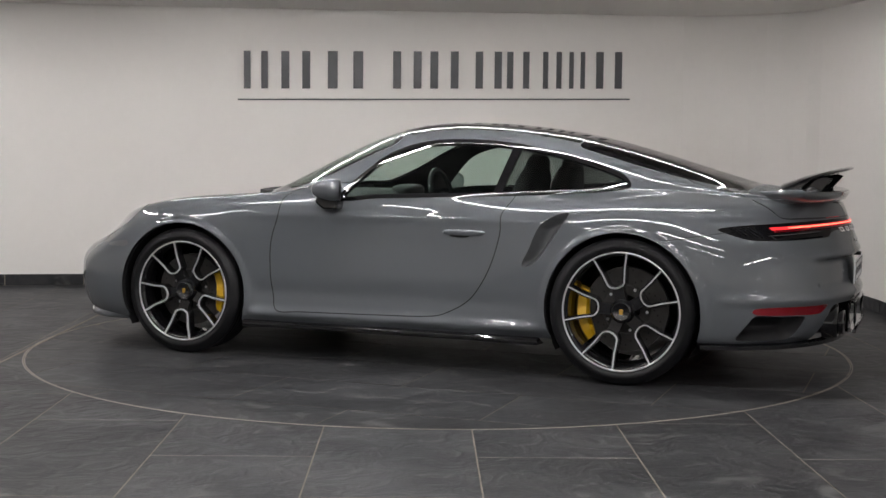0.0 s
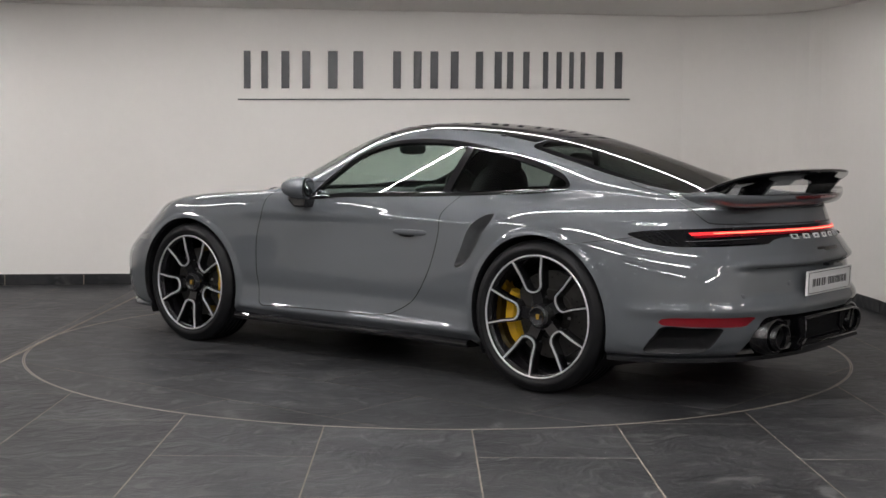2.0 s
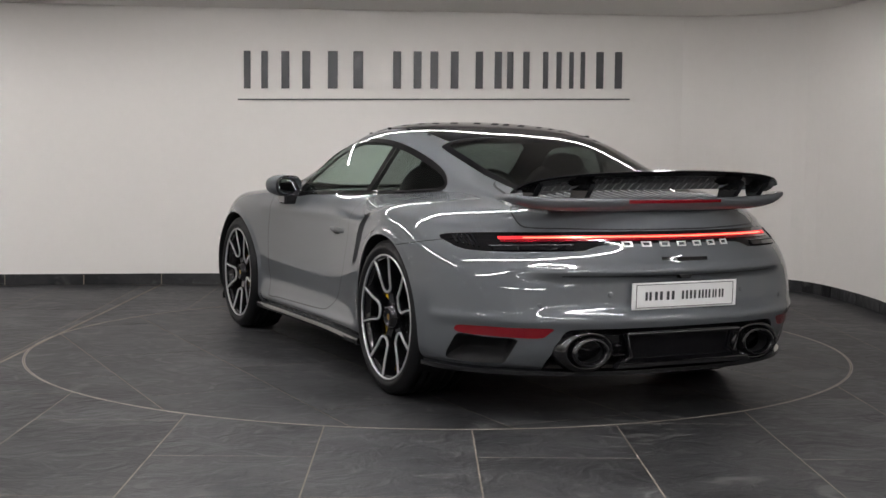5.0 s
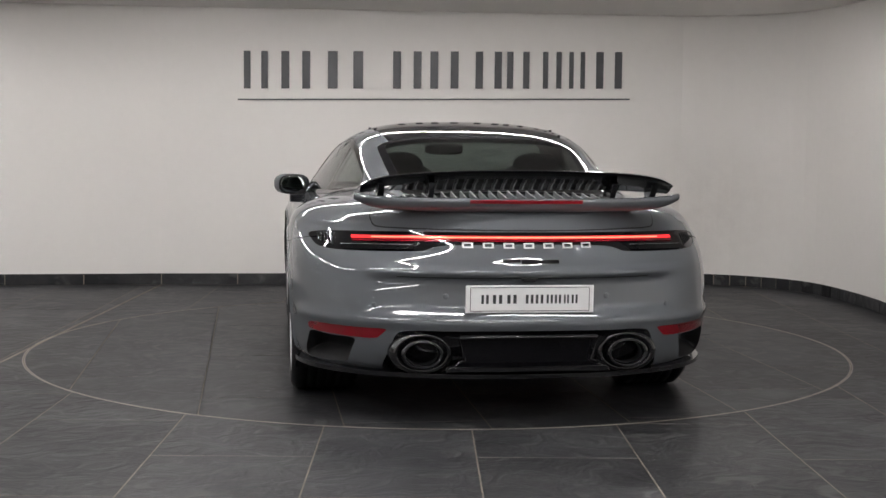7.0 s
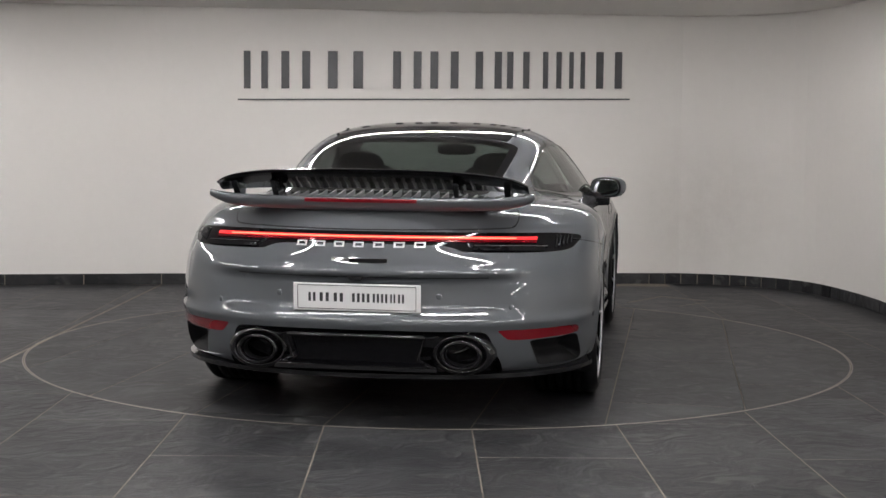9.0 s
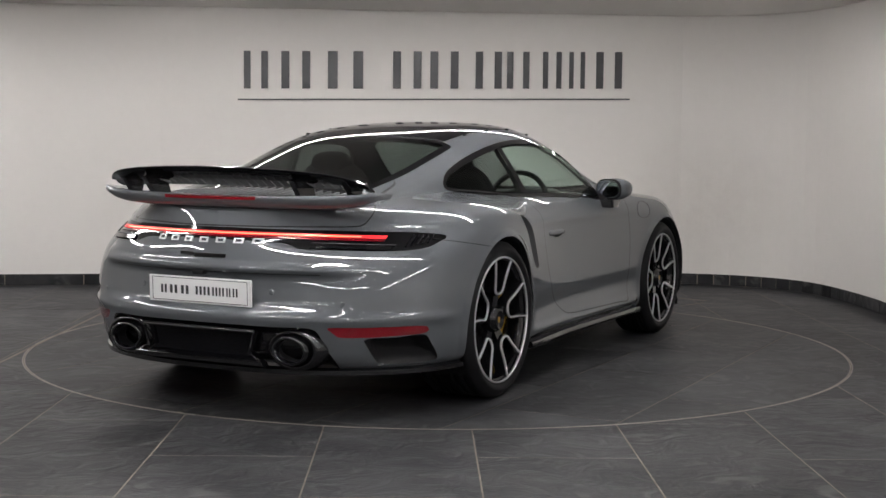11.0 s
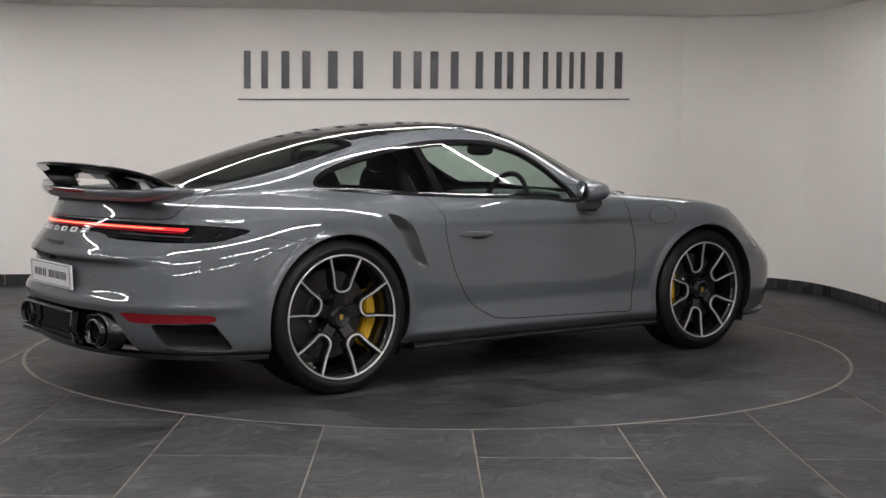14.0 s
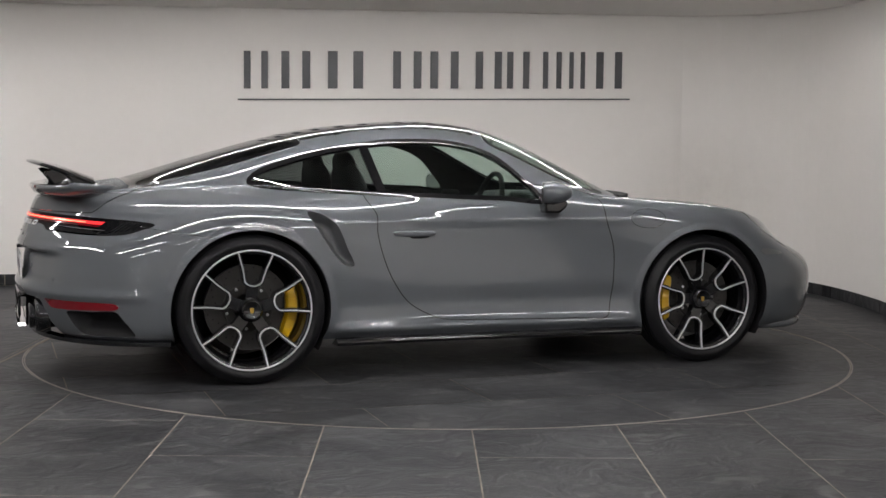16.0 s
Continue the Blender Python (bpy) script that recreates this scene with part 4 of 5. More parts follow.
def make_wheel(x, side, tyre_r, rim_r, hw, face, phase, caliper_at, deep):
    """A wheel whose outer face points to +y in its own space."""
    m = HOME @ Matrix.Translation((x, side * (face - hw), tyre_r)) @ (Matrix.Identity(4) if side > 0 else Matrix.Rotation(math.pi, 4, "Z"))
    wheel = new("wheel")
    wheel.parent, wheel.matrix_basis = car, m
    # seen in the wheel's own space the phase runs from its +x
    ph = radians(phase if side > 0 else 180 - phase)
    ca = radians(caliper_at if side > 0 else 180 - caliper_at)
    R = rim_r
    prof = [(R - 0.012, -hw + 0.01), (R + 0.012, -hw), (tyre_r - 0.028, -hw + 0.004), (tyre_r - 0.007, -hw + 0.022)]
    tread = []
    for i in range(7):
        y = -hw + 0.03 + (2 * hw - 0.06) * i / 6
        if 0 < i < 6:
            tread += [(tyre_r, y - 0.006), (tyre_r - 0.007, y - 0.005), (tyre_r - 0.007, y + 0.005), (tyre_r, y + 0.006)]
        else:
            tread.append((tyre_r - 0.001, y))
    prof += tread + [(tyre_r - 0.007, hw - 0.022), (tyre_r - 0.02, hw - 0.008), (tyre_r - 0.034, hw - 0.003), (tyre_r - 0.036, hw - 0.001), (R + 0.026, hw), (R + 0.014, hw - 0.003), (R + 0.004, hw - 0.012), (R - 0.012, hw - 0.014)]
    part("tyre", lathe(prof, 96), "rubber", wheel, "black low-profile tyre", smooth=True)
    f = hw - 0.012
    part("barrel", lathe([(R - 0.012, f - 0.004), (R - 0.02, f - 0.03), (R - 0.035, f - 0.09), (R - 0.04, -hw + 0.02), (R - 0.005, -hw + 0.01), (R - 0.002, f - 0.02)], 72, closed=True), "black", wheel, "gloss black wheel barrel", smooth=True)
    part("rim_lip", lathe([(R - 0.007, f - 0.008), (R - 0.0065, f + 0.003), (R - 0.004, f + 0.006), (R + 0.001, f + 0.004), (R + 0.003, f - 0.008)], 96, closed=True), "silver", wheel, "machined silver rim edge", smooth=True)
    dish = lambda r: 0.034 * max(0.0, 1 - r / (R * 0.95))
    for i in range(5):
        a = ph + 2 * math.pi * i / 5
        loop = spoke_loop(R - 0.006, R * 0.395, radians(17), R * 0.152)
        part("spoke", ribbon(loop, 0.020, f - 0.055, f - 0.004, a, dish), "black", wheel, "gloss black spoke pair")
        part("spoke_edge", ribbon(loop, 0.0068, f - 0.006, f + 0.003, a, dish), "silver", wheel, "machined silver spoke edge")
        arm = [(0.05, 0.0), (R * 0.25, 0.0), (R * 0.42, 0.0)]
        part("spoke_root", ribbon(arm, 0.055, f - 0.06, f - 0.012, a, dish), "black", wheel, "gloss black spoke root")
    h = f - 0.02
    part("hub", lathe([(0.0005, h - 0.05), (0.062, h - 0.05), (0.058, h - 0.006), (0.05, h + 0.002), (0.046, h + 0.012), (0.040, h + 0.014), (0.036, h + 0.006), (0.0005, h + 0.006)], 40), "black", wheel, "gloss black centre lock", smooth=True)
    part("hub_badge", prism([(-0.008, -0.012), (0.0, -0.015), (0.008, -0.012), (0.010, 0.009), (0, 0.013), (-0.010, 0.009)], h + 0.007, h + 0.009), "gold", wheel, "small gold shield shape")
    part("brake_disc", lathe([(0.09, f - deep - 0.125), (R * 0.72, f - deep - 0.125), (R * 0.72, f - deep - 0.092), (R * 0.42, f - deep - 0.092), (R * 0.40, f - deep - 0.085), (0.07, f - deep - 0.085)], 64, closed=True), "disc", wheel, "drilled grey brake disc", smooth=False)
    holes = []
    for i in range(40):
        a = 2 * math.pi * i / 40
        r = R * (0.48 + 0.065 * (i % 4))
        holes.append(lathe([(0.0004, f - deep - 0.0915), (0.0042, f - deep - 0.0915), (0.0042, f - deep - 0.0935)], 6))
        holes[-1].transform(Matrix.Translation((r * math.cos(a), 0, r * math.sin(a))))
    tagged(part("disc_holes", join(*holes), "matt", wheel, "rows of drilled holes"), kind="stuff")
    bm = bmesh.new()
    n = 14
    r0, r1 = R * 0.63, R * 0.86
    rows = []
    for i in range(n + 1):
        t = i / n
        a = ca + radians(-33 + 66 * t)
        bulge = 0.012 * math.sin(math.pi * t) + 0.006 * math.sin(3 * math.pi * t) ** 2
        cut = 0.02 * (abs(2 * t - 1) ** 4)
        rows.append([bm.verts.new((r * math.cos(a), y, r * math.sin(a))) for r, y in ((r0 + cut, f - deep - 0.13), (r0 + cut, f - deep - 0.075 + bulge * 0.5), (r0 + 0.012 + cut, f - deep - 0.066 + bulge), (r1 - 0.012, f - deep - 0.066 + bulge), (r1, f - deep - 0.08), (r1, f - deep - 0.13))])
    for i in range(n):
        for k in range(6):
            bm.faces.new((rows[i][k], rows[i][(k + 1) % 6], rows[i + 1][(k + 1) % 6], rows[i + 1][k]))
    bm.faces.new(rows[0][::-1])
    bm.faces.new(rows[-1])
    bmesh.ops.recalc_face_normals(bm, faces=bm.faces)
    part("caliper", bm, "yellow", wheel, "yellow brake caliper", smooth=False)
    for i in range(5):
        a = ph + radians(36) + 2 * math.pi * i / 5
        part("disc_bolt", lathe([(0.0004, f - deep - 0.078), (0.006, f - deep - 0.079), (0.008, f - deep - 0.086)], 10), "silver", wheel, at=Matrix.Translation((R * 0.36 * math.cos(a), 0, R * 0.36 * math.sin(a))))


make_wheel(1.225, 1, .343, .2725, .125, .893, 62, 178, 0.004)
make_wheel(1.225, -1, .343, .2725, .125, .893, 108, 178, 0.004)
make_wheel(-1.225, 1, .360, .290, .155, .938, 78, -8, 0.04)
make_wheel(-1.225, -1, .360, .290, .155, .938, 86.5, -8, 0.04)


# ---- tail: light bar, lettering bars, plate, exhausts, lip and wing ----
def tail_strip(y0, y1, low, high, out, thick, n=40, bow=0.0):
    """A band laid on the tail between two side places, following the skin; bow lowers its ends."""
    bm = bmesh.new()
    rows = []
    for i in range(n + 1):
        y = y0 + (y1 - y0) * i / n
        z0, z1 = low - bow * (y / 0.7) ** 2, high - bow * (y / 0.7) ** 2
        xa, xb = tail_x(y, z0), tail_x(y, z1)
        rows.append([bm.verts.new(q) for q in ((xa - out, y, z0), (xb - out, y, z1), (xb - out + thick, y, z1), (xa - out + thick, y, z0))])
    for i in range(n):
        for k in range(4):
            bm.faces.new((rows[i][k], rows[i][(k + 1) % 4], rows[i + 1][(k + 1) % 4], rows[i + 1][k]))
    bm.faces.new(rows[0][::-1])
    bm.faces.new(rows[-1])
    bmesh.ops.recalc_face_normals(bm, faces=bm.faces)
    return bm


BOW = 0.015
put("light_bar", tail_strip(-0.70, 0.70, 0.7785, 0.7905, 0.004, 0.008, 60, bow=BOW), "glow", "glowing red light bar", smooth=False)
put("light_bar_core", tail_strip(-0.62, 0.62, 0.7825, 0.7865, 0.0055, 0.004, 60, bow=BOW), "core", "bright core of the light bar", smooth=False)
put("light_bar_edge", tail_strip(-0.70, 0.70, 0.768, 0.7755, 0.0025, 0.008, 60, bow=BOW), "red", "dark red lens under the light bar", smooth=False)
for s in (1, -1):
    put("lamp_lens", tail_strip(s * 0.46, s * 0.74, 0.737, 0.752, 0.008, 0.014, 20, bow=BOW), "smoke", "smoked lower lamp lens", smooth=False)
    put("lamp_lens_rim", tail_strip(s * 0.46, s * 0.745, 0.7545, 0.7565, 0.006, 0.01, 20, bow=BOW), "slat", "bright edge of the lamp lens", smooth=False)
    for i in range(5):
        y = 0.775 + 0.014 * i
        put("lamp_fin", tail_strip(s * y, s * (y + 0.004), 0.752 + 0.004 * i, 0.797, 0.004, 0.008, 2, bow=BOW), "satin", "slim lamp fin", smooth=False)

for i in range(7):
    y = 0.266 - 0.0825 * i
    block = [tail_strip(y, y - 0.043, 0.7415, 0.7465, 0.006, 0.006, 2), tail_strip(y, y - 0.043, 0.758, 0.763, 0.006, 0.006, 2), tail_strip(y, y - 0.007, 0.7465, 0.758, 0.006, 0.006, 2), tail_strip(y - 0.036, y - 0.043, 0.7465, 0.758, 0.006, 0.006, 2)]
    put("name_block", join(*block), "badge", "satin silver open badge block", smooth=False)
put("model_bar", tail_strip(0.105, 0.035, 0.688, 0.699, 0.003, 0.004, 4), "black", "small black badge bar", smooth=False)
put("model_bar", tail_strip(0.03, -0.125, 0.681, 0.696, 0.003, 0.004, 4), "black", "small black badge bar", smooth=False)
# crease over the plate: its shadow laid on as a thin dark strip
put("bumper_crease", tail_strip(0.53, -0.53, 0.618, 0.623, 0.001, 0.004, 40), "matt", "painted shadow line under the crease over the plate", smooth=False)

PX = tail_x(0.1, 0.485) - 0.008
plate = put("number_plate", box(0.008, 0.53, 0.113, 0.003), "plate", "white show plate with grey lettering bars", at=HOME @ Matrix.Translation((PX, -0.004, 0.538)) @ pose(0, 0, 0, 0, -2, 0), smooth=False)
for w, h, dy, dz in ((0.49, 0.0022, 0, 0.048), (0.49, 0.0022, 0, -0.048), (0.0022, 0.096, 0.246, 0), (0.0022, 0.096, -0.246, 0)):
    part("plate_line", box(0.002, w, h), "matt", plate, at=Matrix.Translation((-0.0045, dy, dz)))
for a, b in ((770, 787), (790, 812), (816, 838), (850, 868), (868, 886), (888, 903), (903, 918), (920, 932), (934, 948)):
    w = (b - a) / 230 * 0.525
    y = (860 - a) / 230 * 0.525
    for k in (0.12, 0.62):
        part("letter_bar", box(0.002, w * 0.26, 0.036), "sign", plate, at=Matrix.Translation((-0.0045, y - w * (k + 0.13), 0.0)))

for s in (1, -1):
    n = 40
    ex = tail_x(0.42, 0.32) + 0.03
    oval = Matrix.Translation((ex, s * 0.428, 0.308)) @ Matrix.Diagonal((1, 1.28, 0.9, 1))
    tip = lathe([(0.050, 0.10), (0.052, -0.045), (0.056, -0.055), (0.062, -0.058), (0.068, -0.052), (0.070, -0.03), (0.070, 0.10)], n, axis="z", closed=True)
    tip.transform(oval @ Matrix.Rotation(math.pi / 2, 4, "Y"))
    pipe = put("exhaust_tip", tip, "black", "gloss black oval exhaust tip")
    inner = lathe([(0.0005, 0.06), (0.051, 0.06), (0.051, -0.03)], n, axis="z")
    inner.transform(oval @ Matrix.Rotation(math.pi / 2, 4, "Y"))
    part("bore", inner, "matt", pipe, smooth=True)
    ringb = lathe([(0.056, -0.0545), (0.059, -0.0585), (0.062, -0.0575), (0.059, -0.053)], n, axis="z", closed=True)
    ringb.transform(oval @ Matrix.Rotation(math.pi / 2, 4, "Y"))
    part("tip_edge", ringb, "satin", pipe, smooth=True)
dx = tail_x(0, .33)
for s in (1, -1):
    pod = lathe([(0.074, 0.06), (0.078, -0.012), (0.088, -0.024), (0.102, -0.020), (0.112, 0.0), (0.116, 0.05)], 40, axis="z")
    pod.transform(Matrix.Translation((tail_x(0.42, 0.32) + 0.022, s * 0.428, 0.310)) @ Matrix.Diagonal((1, 1.2, 0.8, 1)) @ Matrix.Rotation(math.pi / 2, 4, "Y"))
    put("exhaust_surround", pod, "black", "gloss black exhaust surround")
    for y, z in ((0.335, 0.545), (0.62, 0.50)):
        q = blob(0, 0, 0, 0.003, 0.012, 0.012, 2.2, 10)
        put("parking_sensor", q, "paint", "round parking sensor", at=HOME @ Matrix.Translation((tail_x(y, z) - 0.001, s * y, z)) @ Matrix.Rotation(radians(s * (-12 if y < 0.5 else -38)), 4, "Z"))
edge = [(dx - 0.012, .285, .382), (dx - 0.012, -.285, .382), (dx - 0.010, -.262, .292), (dx - 0.016, -.325, .262), (dx - 0.016, .325, .262), (dx - 0.010, .262, .292)]
put("panel_edge", tube(edge, 0.007, 8, True), "black", "thin bright edge of the panel")
put("plate_lamp", prism([(.035, .624), (-.035, .624), (-.022, .608), (.022, .608)], tail_x(0, .63) - 0.006, tail_x(0, .63) + 0.03, "x", 0.002), "matt", "small black plate lamp", smooth=False)
put("diffuser_panel", prism([(.29, .385), (-.29, .385), (-.255, .29), (-.32, .245), (.32, .245), (.255, .29)], tail_x(0, .33) + 0.020, tail_x(0, .33) + 0.05, "x", 0.004), "gloss", "gloss black recessed panel of the diffuser", smooth=False)
put("diffuser_blade", prism([(.33, .262), (-.33, .262), (-.34, .243), (.34, .243)], tail_x(0, .33) - 0.022, tail_x(0, .33) + 0.02, "x", 0.003), "black", "gloss black diffuser blade", smooth=False)
put("diffuser_blade", prism([(.28, .392), (-.28, .392), (-.285, .383), (.285, .383)], tail_x(0, .33) - 0.012, tail_x(0, .33) + 0.02, "x", 0.002), "black", "gloss black diffuser blade", smooth=False)


def tail_band(z0, z1, out0, out1, a0, a1, n=60):
    """A skirt round the tail below the bumper from one angle to another."""
    bm = bmesh.new()
    rows = []
    low = ring_points()[1]
    low = low[low[:, 0] < -1.25][::-1]
    ang, rad = turn(low[:, 0], low[:, 1]), np.hypot(low[:, 0] + 1.2, low[:, 1])
    for i in range(n + 1):
        a = a0 + (a1 - a0) * i / n
        r = float(np.interp(abs(a), ang, rad))
        c, s = -math.cos(radians(a)), math.sin(radians(a))
        rows.append([bm.verts.new((-1.2 + (r + o) * c, (r + o) * s, z)) for o, z in ((out0, z1), (out1, z1 - 0.008), (out1, z0 + 0.006), (out0 - 0.06, z0))])
    for i in range(n):
        for k in range(4):
            bm.faces.new((rows[i][k], rows[i][(k + 1) % 4], rows[i + 1][(k + 1) % 4], rows[i + 1][k]))
    bm.faces.new(rows[0][::-1])
    bm.faces.new(rows[-1])
    bmesh.ops.recalc_face_normals(bm, faces=bm.faces)
    return bm


put("rear_lip", tail_band(0.195, 0.228, -0.03, 0.004, -66, 66), "black", "gloss black lower bumper edge", smooth=False)


def span(profile, ends, n=36):
    """A wing: profile(u) gives the section's points (x, z) at u from -1 to 1, ends(u) the side place."""
    bm = bmesh.new()
    rows = []
    for i in range(n + 1):
        u = -1 + 2 * i / n
        rows.append([bm.verts.new((x, ends(u), z)) for x, z in profile(u)])
    k = len(rows[0])
    for i in range(n):
        for j in range(k):
            bm.faces.new((rows[i][j], rows[i][(j + 1) % k], rows[i + 1][(j + 1) % k], rows[i + 1][j]))
    bm.faces.new(rows[0][::-1])
    bm.faces.new(rows[-1])
    bmesh.ops.recalc_face_normals(bm, faces=bm.faces)
    return bm


def lip_section(u):
    e = u * u
    e4 = e * e
    tip = e4 ** 3
    tx, lx = -2.205 + 0.165 * e, -1.98 + 0.145 * e4
    tz = 0.938 + 0.008 * e4 + 0.010 * e4 ** 4
    return [(lx, 0.925 + 0.022 * e4), (tx + 0.03, tz + 0.005), (tx + 0.006, tz + 0.003), (tx, tz - 0.003), (tx + 0.001, tz - 0.014), (tx + 0.006, 0.912 + 0.004 * e + 0.018 * tip), (tx + 0.018, 0.895 + 0.006 * e + 0.030 * tip), (tx + 0.05, 0.884 + 0.008 * e + 0.036 * tip), (lx - 0.03, 0.868 + 0.03 * e4 + 0.03 * tip)]


lip = put("tail_lip", span(lip_section, lambda u: 0.695 * u, 48), "paint", "grey ducktail lip", smooth=True)
put("brake_light", span(lambda u: [(-2.205 + 0.0206 * u * u, 0.9365), (-2.2115 + 0.0206 * u * u, 0.933), (-2.2085 + 0.0206 * u * u, 0.922), (-2.19, 0.922), (-2.19, 0.9365)], lambda u: 0.235 * u, 8), "red", "slim red high brake light", smooth=False)


def wing_section(u):
    e = u * u
    e4 = e * e
    tip = e4 ** 3
    tx, tz = -2.222 + 0.10 * e + 0.06 * e4 + 0.03 * tip, 1.058 - 0.022 * e - 0.020 * e4 - 0.024 * tip
    lx, lz = -1.93 + 0.01 * e - 0.02 * tip, 0.984 - 0.014 * e4 - 0.008 * tip
    k = 1 - 0.55 * tip
    return [(lx, lz), (0.5 * (lx + tx), 0.5 * (lz + tz) + 0.012 * k), (tx + 0.02, tz + 0.003), (tx, tz), (tx + 0.003, tz - 0.010 * k), (tx + 0.03, tz - 0.021 * k), (0.5 * (lx + tx), 0.5 * (lz + tz) - 0.018 * k), (lx - 0.01, lz - 0.014 * k)]


wing = put("wing", span(wing_section, lambda u: 0.668 * u, 56), "gloss", "raised gloss black rear wing", smooth=False)
for s in (1, -1):
    part("wing_strut", prism([(-1.97, .93), (-2.09, .935), (-2.15, 1.005), (-2.11, 1.018), (-2.05, .995), (-1.99, .975)], s * 0.385 - 0.012, s * 0.385 + 0.012, "y", 0.003), "black", wing, "black wing strut")
    part("wing_end_strut", prism([(-1.93, .935), (-2.00, .94), (-2.06, 1.002), (-2.02, 1.0), (-1.92, .962)], s * 0.585 - 0.014, s * 0.585 + 0.014, "y", 0.004), "black", wing, "black wing end strut")

for i in range(23):
    y = -0.462 + 0.042 * i
    za, zb = surface(-1.76, y, "top"), surface(-1.98, y, "top")
    bm = prism([(-1.757, za + 0.006), (-1.85, surface(-1.85, y, "top") + 0.015), (-1.99, zb + 0.026), (-1.99, zb - 0.012), (-1.757, za - 0.02)], y - 0.0035, y + 0.0035, "y", 0.001)
    put("grille_slat", bm, "fin", smooth=False)


# ---- side skirts, mirrors, handles, intakes' lips ----
def skirt(side):
    bm = bmesh.new()
    rows = []
    for i in range(31):
        x = 0.86 - 1.66 * i / 30
        y = surface(x, 0.27, "side")
        k = min(1, 0.4 + 3 * min(i, 30 - i) / 30)
        rows.append([bm.verts.new((x, side * (y + o), z)) for o, z in ((-0.03, 0.204), (0.0, 0.199), (0.010 * k, 0.190), (0.012 * k, 0.182), (0.0, 0.168), (-0.12, 0.163))])
    for i in range(30):
        for k in range(6):
            bm.faces.new((rows[i][k], rows[i][(k + 1) % 6], rows[i + 1][(k + 1) % 6], rows[i + 1][k]))
    bm.faces.new(rows[0][::-1])
    bm.faces.new(rows[-1])
    bmesh.ops.recalc_face_normals(bm, faces=bm.faces)
    return bm


for s in (1, -1):
    put("side_skirt", skirt(s), "black", "gloss black side skirt", smooth=False)
    shell = blob(0, 0, 0, 0.095, 0.102, 0.060, 2.6)
    for v in shell.verts:
        if v.co.x < -0.055:
            v.co.x = -0.055
        k = 1 - 0.28 * max(0, v.co.x) / 0.095
        v.co.y *= k
        v.co.z = v.co.z * k + 0.1 * max(0, v.co.x)* 0.1
        v.co.z -= 0.12 * s * v.co.y * -1 * 0.3
    shell.transform(Matrix.Translation((0.335, s * 0.895, 0.915)) @ Matrix.Rotation(radians(s * 25), 4, "Z"))
    mirror = put("door_mirror", shell, "paint", "grey door mirror on a black foot")
    pane = blob(0, 0, 0, 0.003, 0.088, 0.049, 2.8, 14)
    part("mirror_glass", pane, "mirror", mirror, at=Matrix.Translation((0.2830, s * 0.8708, 0.915)) @ Matrix.Rotation(radians(s * 25), 4, "Z"), smooth=True)
    rim = blob(0, 0, 0, 0.006, 0.099, 0.058, 2.7, 14)
    part("mirror_frame", rim, "satin", mirror, at=Matrix.Translation((0.2878, s * 0.873, 0.915)) @ Matrix.Rotation(radians(s * 25), 4, "Z"), smooth=True)
    foot = prism([(.40, .885), (.42, .85), (.37, .81), (.29, .81), (.285, .862), (.30, .89)], s * 0.785, s * 0.90, "y", 0.012)
    part("mirror_foot", foot, "black", mirror, "black mirror foot")
    hy = surface(-0.40, 0.708, "side")
    grip = blob(-0.40, s * (hy + 0.004), 0.712, 0.118, 0.012, 0.015, 3.0, 14)
    put("door_handle", grip, "paint", "grey flush door handle")
    # no hollow here: a black pad stands in for the shade below the grip
    shade_pad = blob(-0.40, s * (hy - 0.002), 0.700, 0.090, 0.005, 0.015, 2.6, 12)
    put("handle_recess", shade_pad, "matt", "matt black pad for the shade under the handle")
# bumper joint from the lamp's tip forward to the wheel arch
for s in (1, -1):
    line = [(x, s * (surface(x, z, "side") - 0.0006), z) for x, z in [(-1.80 + 0.022 * i, 0.768 - 0.0032 * i) for i in range(19)]]
    put("bumper_joint", tube(line, 0.0018, 6), "matt", "dark bumper joint")
# filler flap outline on one fender
loop = []
for i in range(40):
    a = 2 * math.pi * i / 40
    x, z = 0.89 + 0.098 * math.cos(a), 0.778 + 0.05 * math.sin(a)
    loop.append((x, -surface(x, z, "side") - 0.0003, z))
put("filler_flap_line", tube(loop, 0.0016, 6, True), "matt", "round filler flap outline")
# front splitter
fr = []
for i in range(41):
    a = math.pi * (i / 40 - 0.5)
    fr.append((1.62 + 0.50 * math.cos(a) ** 0.8 if abs(i - 20) < 20 else 1.62, 0.80 * math.sin(a), 0.178))
put("front_splitter", tube(fr, 0.02, 10), "paint", "grey front lip", smooth=True)
put("cowl_panel", prism([(.72, .60), (.86, .44), (.95, .2), (.97, 0), (.95, -.2), (.86, -.44), (.72, -.60), (.84, -.62), (.98, -.44), (1.05, -.2), (1.07, 0), (1.05, .2), (.98, .44), (.84, .62)], 0.868, 0.892, "z", 0.004), "matt", "black wiper cowl", smooth=False)
for i, x in enumerate((0.02, -0.22, -0.46, -0.70)):
    for s in (1, -1):
        y = 0.485 - 0.006 * i
        put("roof_cap", blob(x, s * y, surface(x, y, "top") + 0.002, 0.02, 0.006, 0.005, 3, 8), "matt", "small black roof mount cap")

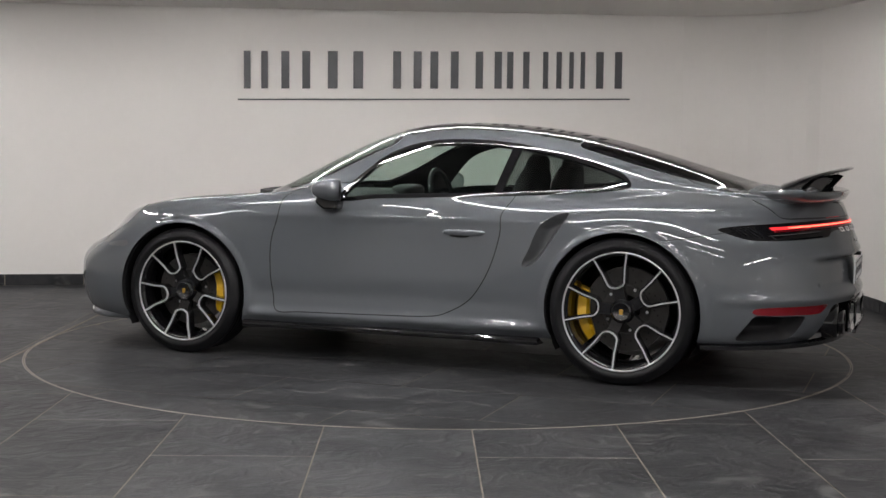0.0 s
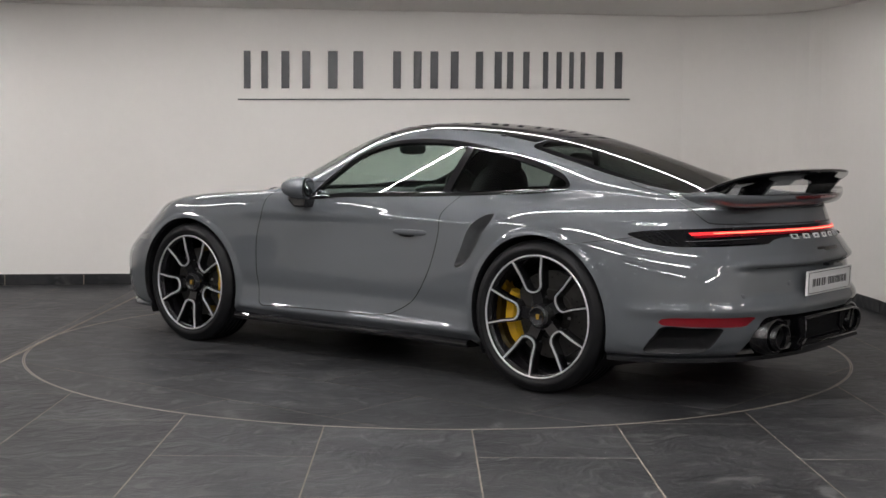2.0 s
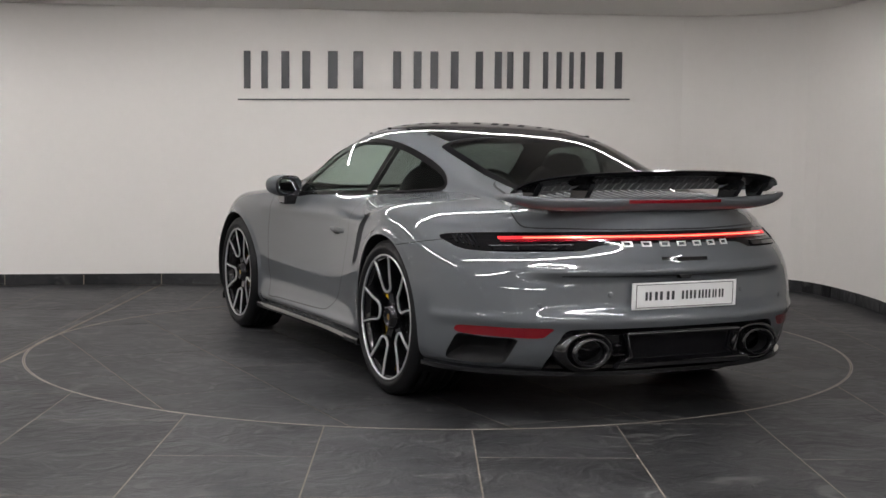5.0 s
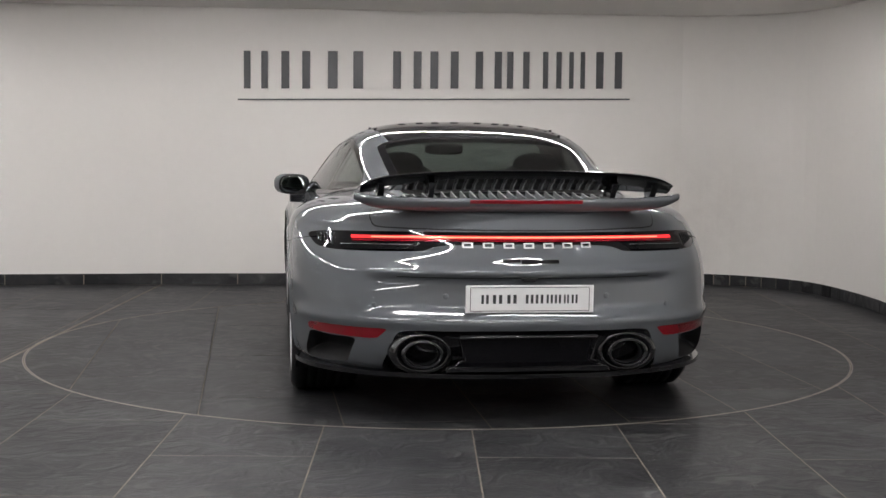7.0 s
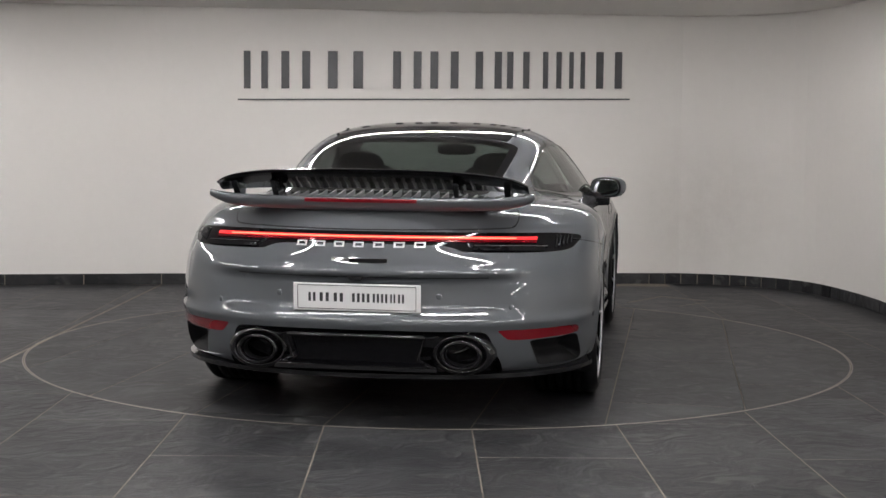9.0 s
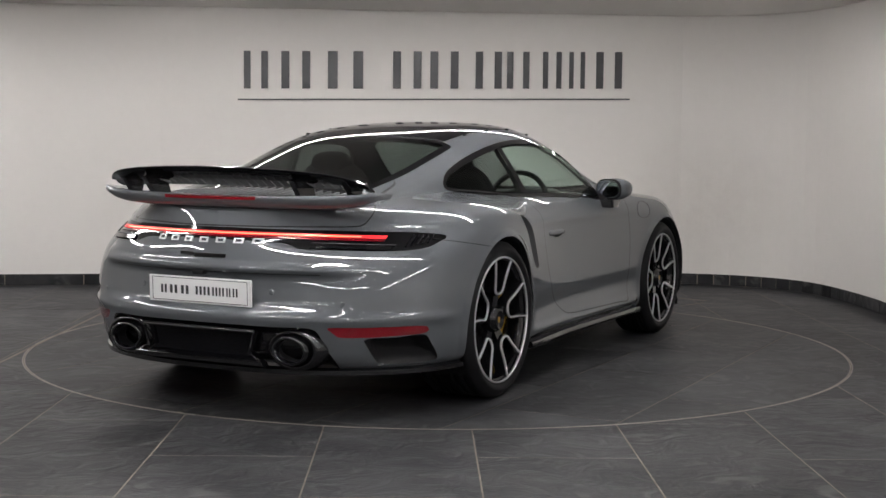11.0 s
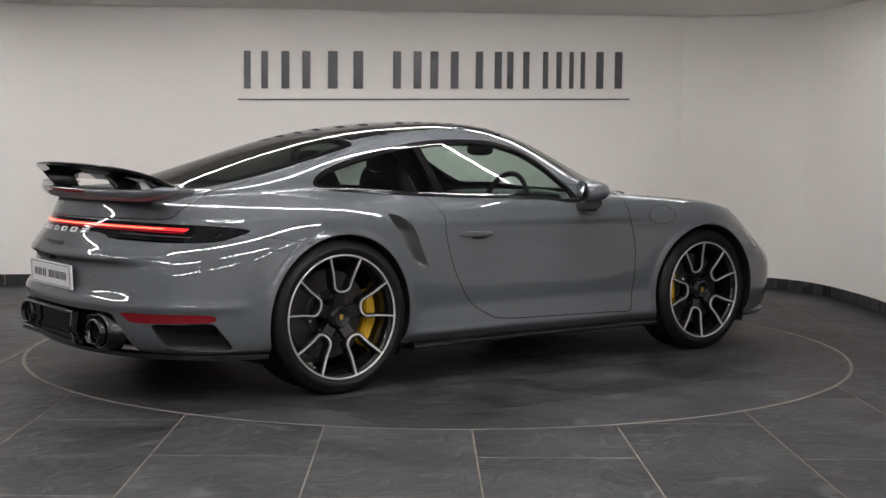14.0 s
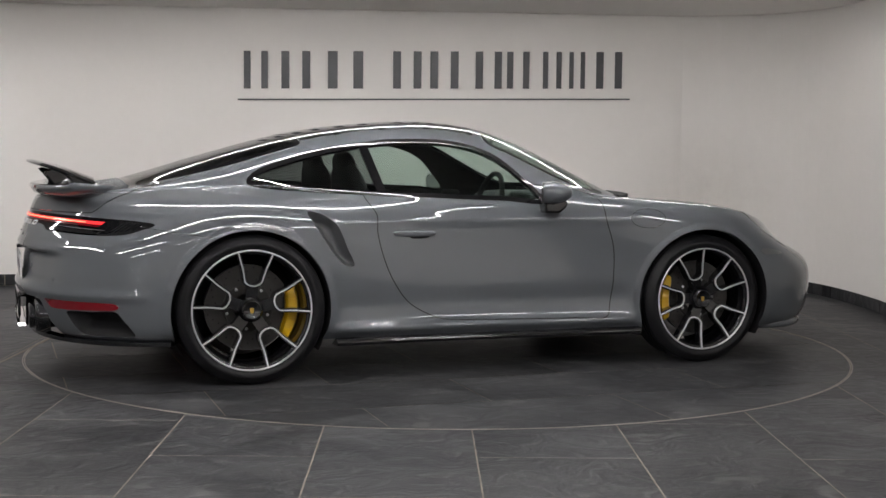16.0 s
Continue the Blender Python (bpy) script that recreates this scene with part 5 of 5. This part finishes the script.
# ---- cabin ----
tub = put("cabin_floor", box(2.3, 1.3, 0.08, 0.02, m=Matrix.Translation((-0.15, 0, 0.28))), "matt", smooth=False)
put("dashboard", join(blob(0.62, 0, 0.80, 0.24, 0.66, 0.085, 4, 16), blob(0.40, -0.37, 0.865, 0.07, 0.17, 0.045, 3, 12)), "leather", "black dashboard with instrument hood")
put("rear_shelf", box(0.75, 1.02, 0.06, 0.02, m=Matrix.Translation((-1.28, 0, 0.84))), "leather", smooth=False)
wheel_ring = [(0.14 * 0.35 * math.cos(2 * math.pi * i / 32), 0.178 * math.sin(2 * math.pi * i / 32), 0.178 * math.cos(2 * math.pi * i / 32)) for i in range(32)]
steer = join(tube(wheel_ring, 0.015, 10, True), box(0.03, 0.32, 0.03, 0.008), box(0.03, 0.03, 0.17, 0.008, m=Matrix.Translation((-0.02, 0, -0.08))), blob(0, 0, 0, 0.03, 0.06, 0.05, 2.5, 10))
put("steering_wheel", steer, "leather", "black steering wheel", at=HOME @ Matrix.Translation((0.17, -0.37, 0.82)))
for s in (1, -1):
    seat = put("seat", join(blob(-0.28, s * 0.36, 0.50, 0.27, 0.25, 0.11, 3.5, 14), blob(0, 0, 0, 0.07, 0.24, 0.33, 3.0, 14, Matrix.Translation((-0.56, s * 0.36, 0.74)) @ Matrix.Rotation(radians(-14), 4, "Y"))), "leather", "black leather sports seat")
    part("headrest", blob(0, 0, 0, 0.05, 0.125, 0.085, 2.6, 14, Matrix.Translation((-0.63, s * 0.36, 1.03)) @ Matrix.Rotation(radians(-14), 4, "Y")), "leather", seat, smooth=True)
    put("rear_seat", blob(-1.02, s * 0.27, 0.72, 0.12, 0.22, 0.19, 3, 12), "leather")
put("inner_mirror", join(blob(0.28, 0.0, 1.125, 0.018, 0.115, 0.033, 3, 14), tube([(0.29, 0, 1.13), (0.33, 0, 1.18)], 0.012, 8)), "matt", "black inside mirror")


def heading(t):
    return 159.55 - 8.8183 * t


def motions():
    steps = [i * 0.25 for i in range(65)]
    walk(turntable, [(t, pose(0, 0, 0, 0, 0, heading(t))) for t in steps])
    walk(car, [(t, pose(0, 0, 0, 0, 0, heading(t))) for t in steps])


motions()
